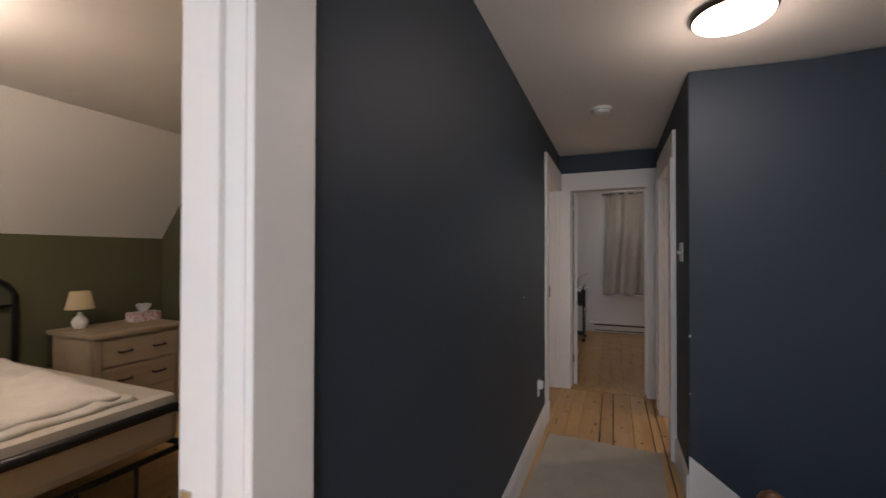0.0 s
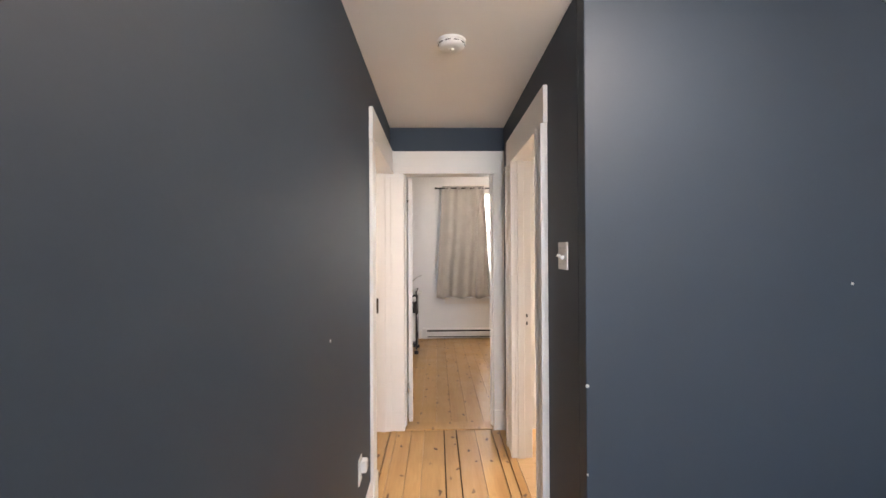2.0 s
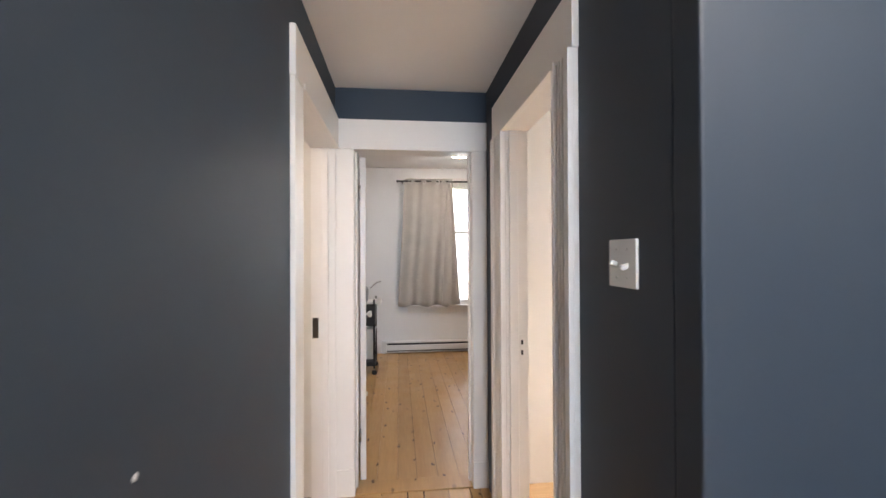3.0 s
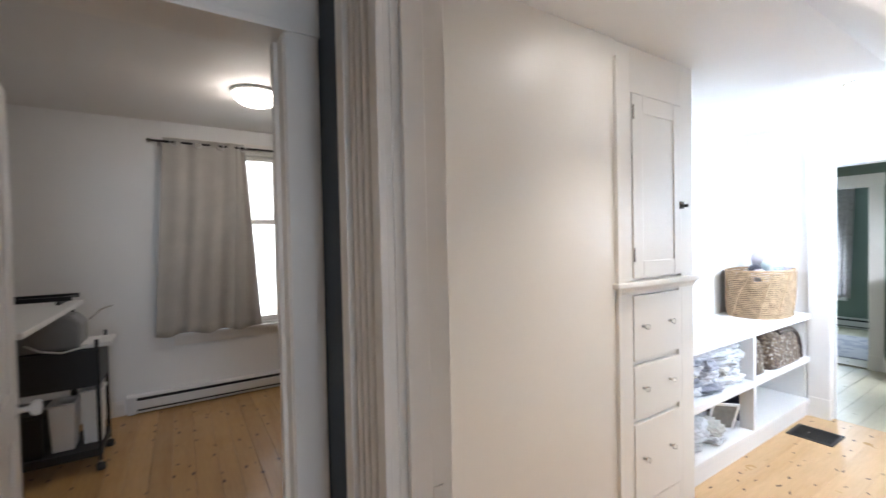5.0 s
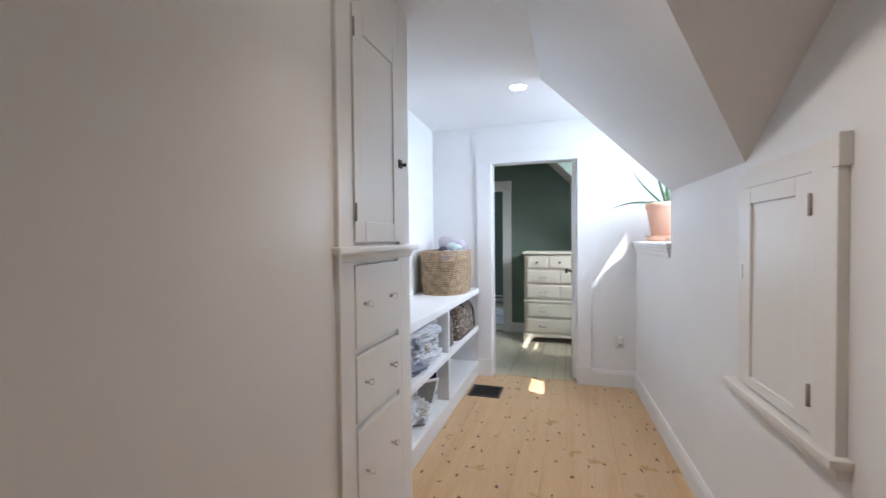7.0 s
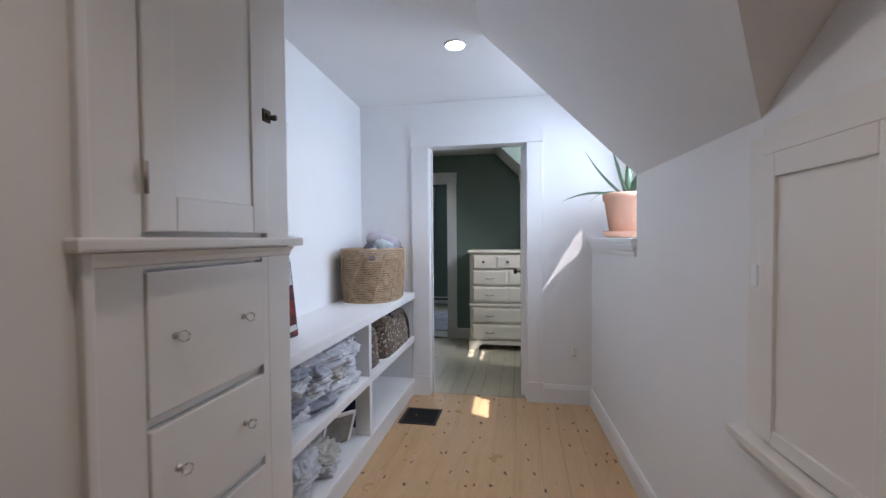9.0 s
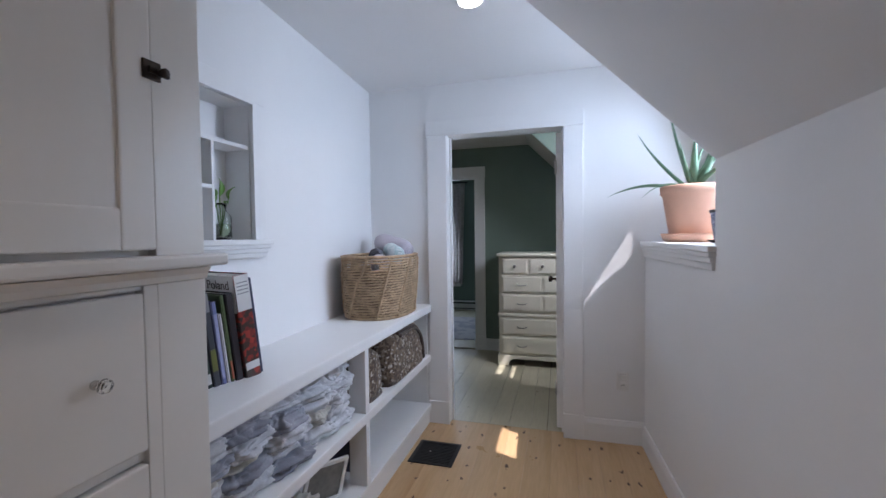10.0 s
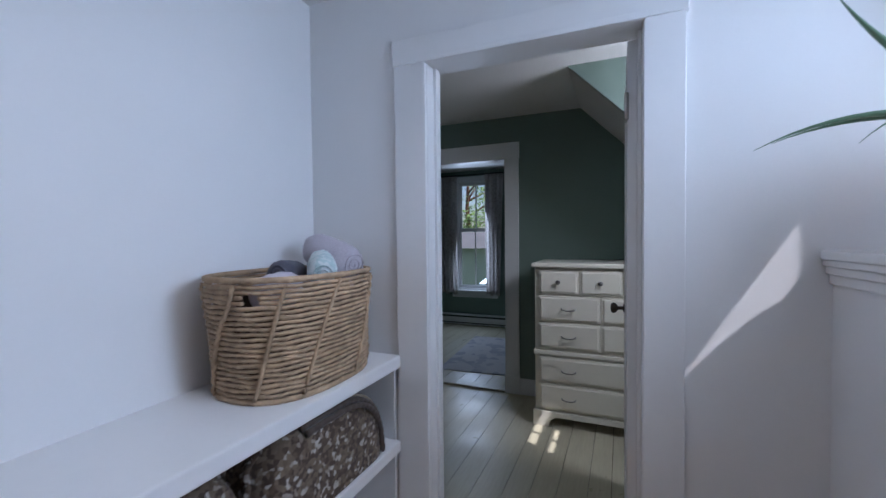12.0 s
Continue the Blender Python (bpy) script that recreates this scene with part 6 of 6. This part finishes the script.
# ---- bedroom ----
def bed():
    t = thing("bed", -3.35, -4.0, 0, "black metal bed with cream mattress and bedding", "bed")
    xf, xh, ya, yb = -2.58, -4.37, -4.30, -2.79
    box_part("mattress", (xh + 0.05, xf - 0.03, ya + 0.03, yb - 0.01, 0.33, 0.595), MATTRESS, t, bevel=0.05)
    # duvet: two soft layers, the upper one folded back a little from the lower one
    for layer, (x1, y1, z0, th) in enumerate(((-2.665, -2.985, 0.594, 0.028), (-2.70, -3.03, 0.618, 0.034))):
        bm = bmesh.new()
        n, m = 90, 70
        x0, y0 = xh + 0.10, ya + 0.06
        rows = []
        for i in range(n + 1):
            row = []
            for j in range(m + 1):
                u, v = i / n, j / m
                px, py = x0 + (x1 - x0) * u, y0 + (y1 - y0) * v
                rim = max(0.0, min(1.0, (n - i) / 4.0, (m - j) / 4.0, i / 4.0, j / 4.0))
                q = Vector((px * 4.0, py * 4.0, layer * 9.0))
                fold = 1 - abs(noise.noise(q + Vector((noise.noise(q * 0.6), noise.noise(q * 0.6 + Vector((5, 5, 5))), 0)))) * 2.6
                z = z0 + 0.085 * (1 - u) + (th + 0.020 * max(0.0, fold) + 0.012 * noise.noise(q * 2.7)) * rim ** 0.45
                ex = 0.022 * noise.noise(Vector((py * 7, layer, 2))) * (u > 0.97)
                ey = 0.022 * noise.noise(Vector((px * 7, layer, 4))) * (v > 0.97)
                row.append(bm.verts.new((px + ex, py + ey, z)))
            rows.append(row)
        for a, b in zip(rows, rows[1:]):
            for j in range(m):
                bm.faces.new((a[j], b[j], b[j + 1], a[j + 1]))
        rim_loop = [r[0] for r in rows] + rows[-1][1:] + [r[-1] for r in rows[-2::-1]] + rows[0][-2:0:-1]
        bm.faces.new(rim_loop[::-1])
        part("duvet", bm, BEDDING, t, "crumpled off-white duvet", smooth=True)
    tube_part("foot_rail", [(xf, ya + 0.1, 0.530), (xf, yb - 0.08, 0.530), (xf, yb - 0.025, 0.520), (xf, yb, 0.48), (xf, yb, 0.0)], 0.027, BLACK, t)
    tube_part("foot_post", [(xf, ya, 0.0), (xf, ya, 0.48), (xf, ya + 0.05, 0.525), (xf, ya + 0.1, 0.530)], 0.022, BLACK, t)
    tube_part("low_rail", [(xf, ya, 0.305), (xf, yb, 0.305)], 0.017, BLACK, t)
    tube_part("side_rail", [(xf, yb, 0.305), (xh, yb, 0.305)], 0.017, BLACK, t)
    tube_part("side_rail", [(xf, ya, 0.305), (xh, ya, 0.305)], 0.017, BLACK, t)
    for k in range(1, 6):
        y = ya + (yb - ya) * k / 6
        tube_part("support_leg", [(xf, y, 0.305), (xf, y, 0.0)], 0.010, BLACK, t)
    pts = [(xh, ya, 0.0), (xh, ya, 1.02)] + [(xh, ya + 0.16 - 0.16 * math.cos(a), 1.02 + 0.16 * math.sin(a)) for a in (0.4, 0.8, 1.2, 1.57)] + [(xh, yb - 0.16 + 0.16 * math.sin(a), 1.02 + 0.16 * math.cos(a)) for a in (0.0, 0.4, 0.8, 1.2, 1.57)] + [(xh, yb, 0.0)]
    tube_part("headboard_hoop", pts, 0.020, BLACK, t)
    tube_part("headboard_bar", [(xh, ya, 0.98), (xh, yb, 0.98)], 0.012, BLACK, t)
    for k in range(1, 7):
        y = ya + (yb - ya) * k / 7
        tube_part("headboard_spindle", [(xh, y, 0.23), (xh, y, 0.98)], 0.008, BLACK, t)


bed()


def low_dresser():
    t = thing("low_dresser", -4.15, -2.25, 0, "washed oak low dresser with three drawer rows", "dresser")
    x0, x1, y0, y1 = -4.30, -3.74, -2.62, -1.97
    box_part("carcass", (x0, x1 - 0.02, y0, y1, 0.10, 0.75), OAKGREY, t, bevel=0.004)
    box_part("top_board", (x0 - 0.005, x1 + 0.02, y0 - 0.02, y1 + 0.02, 0.75, 0.782), OAKGREY, t, bevel=0.007)
    for y in (y0, y1 - 0.045):
        for x in (x0, x1 - 0.045):
            box_part("leg", (x, x + 0.045, y, y + 0.045, 0.0, 0.745), OAKGREY, t, bevel=0.004)
    for k in range(3):
        z0 = 0.12 + 0.207 * k
        d = box_part("drawer_front", (x1 - 0.02, x1 - 0.006, y0 + 0.05, y1 - 0.05, z0, z0 + 0.195), OAKGREY, t, bevel=0.004)
        for y in (y0 + 0.20, y1 - 0.20):
            tube_part("pull", [(x1 - 0.006, y - 0.045, z0 + 0.10), (x1 + 0.014, y - 0.04, z0 + 0.095), (x1 + 0.014, y + 0.04, z0 + 0.095), (x1 - 0.006, y + 0.045, z0 + 0.10)], 0.007, BLACK, d, "dark metal pull")


low_dresser()


def table_lamp(x, y, z):
    t = thing("table_lamp", x, y, z, "white ceramic table lamp with a pleated cream shade", "lamp")
    lathe_part("base", [(0.035, z), (0.038, z + 0.008), (0.05, z + 0.03), (0.052, z + 0.055), (0.035, z + 0.085), (0.018, z + 0.10), (0.016, z + 0.125), (0.002, z + 0.126)], x, y, CERAMIC, t)
    tube_part("stem", [(x, y, z + 0.125), (x, y, z + 0.23)], 0.005, BRONZE, t)
    bm = bmesh.new()
    n = 64
    rings = []
    for r, zz in ((0.088, z + 0.15), (0.058, z + 0.285), (0.055, z + 0.285), (0.085, z + 0.15)):
        rings.append([bm.verts.new((x + (r + 0.002 * (i % 2)) * math.cos(2 * math.pi * i / n), y + (r + 0.002 * (i % 2)) * math.sin(2 * math.pi * i / n), zz)) for i in range(n)])
    for a, b in zip(rings, rings[1:] + rings[:1]):
        for i in range(n):
            bm.faces.new((a[i], a[(i + 1) % n], b[(i + 1) % n], b[i]))
    part("shade", bm, SHADE, t, "pleated cream shade")


table_lamp(-4.16, -2.50, 0.782)


def tissue_box(x, y, z):
    t = thing("tissue_box", x, y, z, "floral tissue box with a pulled tissue", "tissue box")
    box_part("carton", (x - 0.06, x + 0.06, y - 0.11, y + 0.11, z, z + 0.075), woven("floral_card", (0.55, 0.35, 0.35), (0.66, 0.55, 0.52), 60, 0.7, (60, [(0.4, (0.66, 0.60, 0.58)), (0.7, (0.50, 0.20, 0.22))])), t, bevel=0.003)
    bm = bmesh.new()
    n = 18
    rows = []
    for j in range(8):
        u = j / 7
        rows.append([bm.verts.new((x + (0.012 + 0.035 * u) * math.cos(2 * math.pi * i / n) * (1 + 0.3 * math.sin(3 * i + j)), y + (0.03 + 0.03 * u) * math.sin(2 * math.pi * i / n), z + 0.073 + 0.065 * u + 0.012 * math.sin(i * 2.0) * u)) for i in range(n)])
    for a, b in zip(rows, rows[1:]):
        for i in range(n):
            bm.faces.new((a[i], a[(i + 1) % n], b[(i + 1) % n], b[i]))
    bm.faces.new(rows[-1])
    part("tissue", bm, LINEN, t, smooth=True)


tissue_box(-4.12, -2.06, 0.782)


# ---- outside ----
bm = bmesh.new()
bx(bm, -400, 400, -400, 400, -3.3, -3.2)
setting("ground", bm, plain("lawn", (0.06, 0.10, 0.03), 0.9, vary=0.3, grain=20, relief=0.5, broad=0.4), "green lawn around the house", "ground")


def neighbour_house():
    t = thing("neighbour_house", 16.5, 3.0, -3.2, "pale green clapboard house next door", "house")
    pale = plain("pale_green_clapboard", (0.33, 0.40, 0.31), 0.6, vary=0.05)
    box_part("wall", (15.5, 21, -1.5, 9.5, -3.2, 0.95), pale, t, bevel=0)
    for k in range(30):
        bm = bmesh.new()
        z = -3.1 + k * 0.132
        prism(bm, [(15.5, -1.5, z), (15.475, -1.5, z), (15.49, -1.5, z + 0.128), (15.5, -1.5, z + 0.128)], (0, 11, 0))
        part("clapboard", bm, pale, t)
    bm = bmesh.new()
    prism(bm, [(15.1, -1.9, 0.95), (21.4, -1.9, 0.95), (18.25, -1.9, 1.6)], (0, 11.8, 0))
    part("roof", bm, plain("grey_shingle", (0.16, 0.16, 0.17), 0.9, vary=0.2, grain=20), t)


neighbour_house()


def leafy_tree(x, y, z, height, seed):
    t = thing("leafy_tree", x, y, z, "tall leafy green tree behind the house", "tree", "trees outside")
    rnd = random.Random(seed)
    tube_part("trunk", [(x, y, z), (x + 0.1, y, z + height * 0.3), (x - 0.05, y + 0.1, z + height * 0.6), (x, y, z + height * 0.85)], [0.24, 0.19, 0.12, 0.05], BROWNWOOD, t)
    clumps = []
    for k in range(16):
        a, zz = rnd.uniform(0, 6.28), z + height * rnd.uniform(0.35, 0.85)
        r = rnd.uniform(1.2, 2.6)
        q = (x + r * math.cos(a), y + r * math.sin(a), zz + rnd.uniform(0.3, 1.0))
        tube_part("limb", [(x, y, zz - 0.4), ((x + q[0]) / 2, (y + q[1]) / 2, zz + 0.1), q], [0.07, 0.05, 0.02], BROWNWOOD, t, seg=6)
        clumps.append(q)
    vs, fs = [], []
    for q in clumps:
        for k in range(170):
            c = Vector(q) + Vector((rnd.gauss(0, 0.62), rnd.gauss(0, 0.62), rnd.gauss(0, 0.5)))
            u = Vector((rnd.uniform(-1, 1), rnd.uniform(-1, 1), rnd.uniform(-1, 1))).normalized()
            v = u.orthogonal().normalized()
            s = rnd.uniform(0.07, 0.13)
            b = len(vs)
            vs += [c - u * s, c + v * s * 0.5 + u * s * 0.1, c + u * s, c - v * s * 0.5 + u * s * 0.1]
            fs.append((b, b + 1, b + 2, b + 3))
    me = bpy.data.meshes.new("crown")
    me.from_pydata([tuple(v) for v in vs], [], fs)
    me.materials.append(plain("tree_leaf", (0.20, 0.34, 0.08), 0.6, vary=0.4, grain=9, relief=0))
    ob = new("crown", me)
    ob.parent = t
    ob.matrix_parent_inverse = t.matrix_basis.inverted()
    tagged(ob, "crown of many small green leaves", kind="stuff")


leafy_tree(24.0, 4.2, -3.2, 9.5, 3)
leafy_tree(25.5, 7.5, -3.2, 10.5, 5)


def pale_backdrop():
    """Bright hazy distance outside the study window."""
    m, n, l, b = nodes_of("bright_haze")
    f = noise_at(n, l, scaled(n, l, (1, 1, 1)), 0.9, 5)
    c = ramp(n, l, f, [(0.35, (0.80, 0.90, 1.0)), (0.55, (0.72, 0.86, 0.92)), (0.75, (0.50, 0.68, 0.48))])
    l.new(c, b.inputs["Emission Color"])
    b.inputs["Emission Strength"].default_value = 0.22
    bm = bmesh.new()
    bx(bm, -8, 10, 14.0, 14.1, -3.2, 7)
    setting("backdrop", bm, m, "bright hazy sky and foliage beyond the window", "backdrop")


pale_backdrop()


# ---- floor boards ----
def boards(floor, material, along, cuts, lo, hi, breaks=(), gap=0.003, drop=None, hole=None):
    """Boards laid side by side; cuts are their edges across, breaks the butt joints along."""
    for k, (a, b) in enumerate(zip(cuts, cuts[1:])):
        off = 0.37 * (k % 3) if breaks else 0
        es = [lo] + [e + off for e in breaks if e + off < hi - 0.2] + [hi]
        for s, e in zip(es, es[1:]):
            g = gap if drop is None else drop.get(k, gap)
            bm = bmesh.new()
            x0, x1, y0, y1 = (s + 0.0008, e - 0.0008, a + g / 2, b - g / 2) if along == 'x' else (a + g / 2, b - g / 2, s + 0.0008, e - 0.0008)
            vs = bx(bm, x0, x1, y0, y1, -0.022, 0.0)
            c = 0.0012
            for v in vs[1::2]:
                v.co.x += c if v.co.x == x0 else -c
                v.co.y += c if v.co.y == y0 else -c
            part("floor_board", bm, material, FLOORS[floor])


rnd = random.Random(5)


def spaced(a, b, lo, hi):
    out = [a]
    while out[-1] < b - hi * 1.3:
        out.append(out[-1] + rnd.uniform(lo, hi))
    return out + [b]


boards("floor_hall", PINE_Y, 'y', [-0.89, -0.84, -0.728, -0.63, -0.482, -0.382, -0.24, -0.115, -0.05, 0.0], -6.0, -0.01, gap=0.003, drop={0: 0.005, 4: 0.014, 7: 0.012})
boards("floor_study", PINE_Y, 'y', spaced(-2.3, 1.1, 0.11, 0.15), 0.125, 3.376, gap=0.002)
boards("floor_closet", PINE_X, 'x', spaced(-1.48, 0.48, 0.12, 0.145), 0.001, 3.955, gap=0.0009)
boards("floor_green_room", PAINTED, 'x', spaced(-1.85, 2.2, 0.11, 0.16), 3.957, 5.765, gap=0.003)
boards("floor_far_room", PAINTED, 'x', spaced(-0.9, 3.2, 0.11, 0.16), 5.855, 8.2, gap=0.004)
boards("floor_bedroom", PINE_Y, 'y', spaced(-4.42, -0.895, 0.13, 0.18), -6.0, -1.71, gap=0.004)
boards("floor_side_room", PINE_Y, 'y', spaced(-2.7, -0.895, 0.13, 0.18), -1.56, 0.0, gap=0.004)
boards("floor_landing", PINE_Y, 'y', spaced(0.005, 2.8, 0.13, 0.18), -6.0, -2.865, gap=0.004)
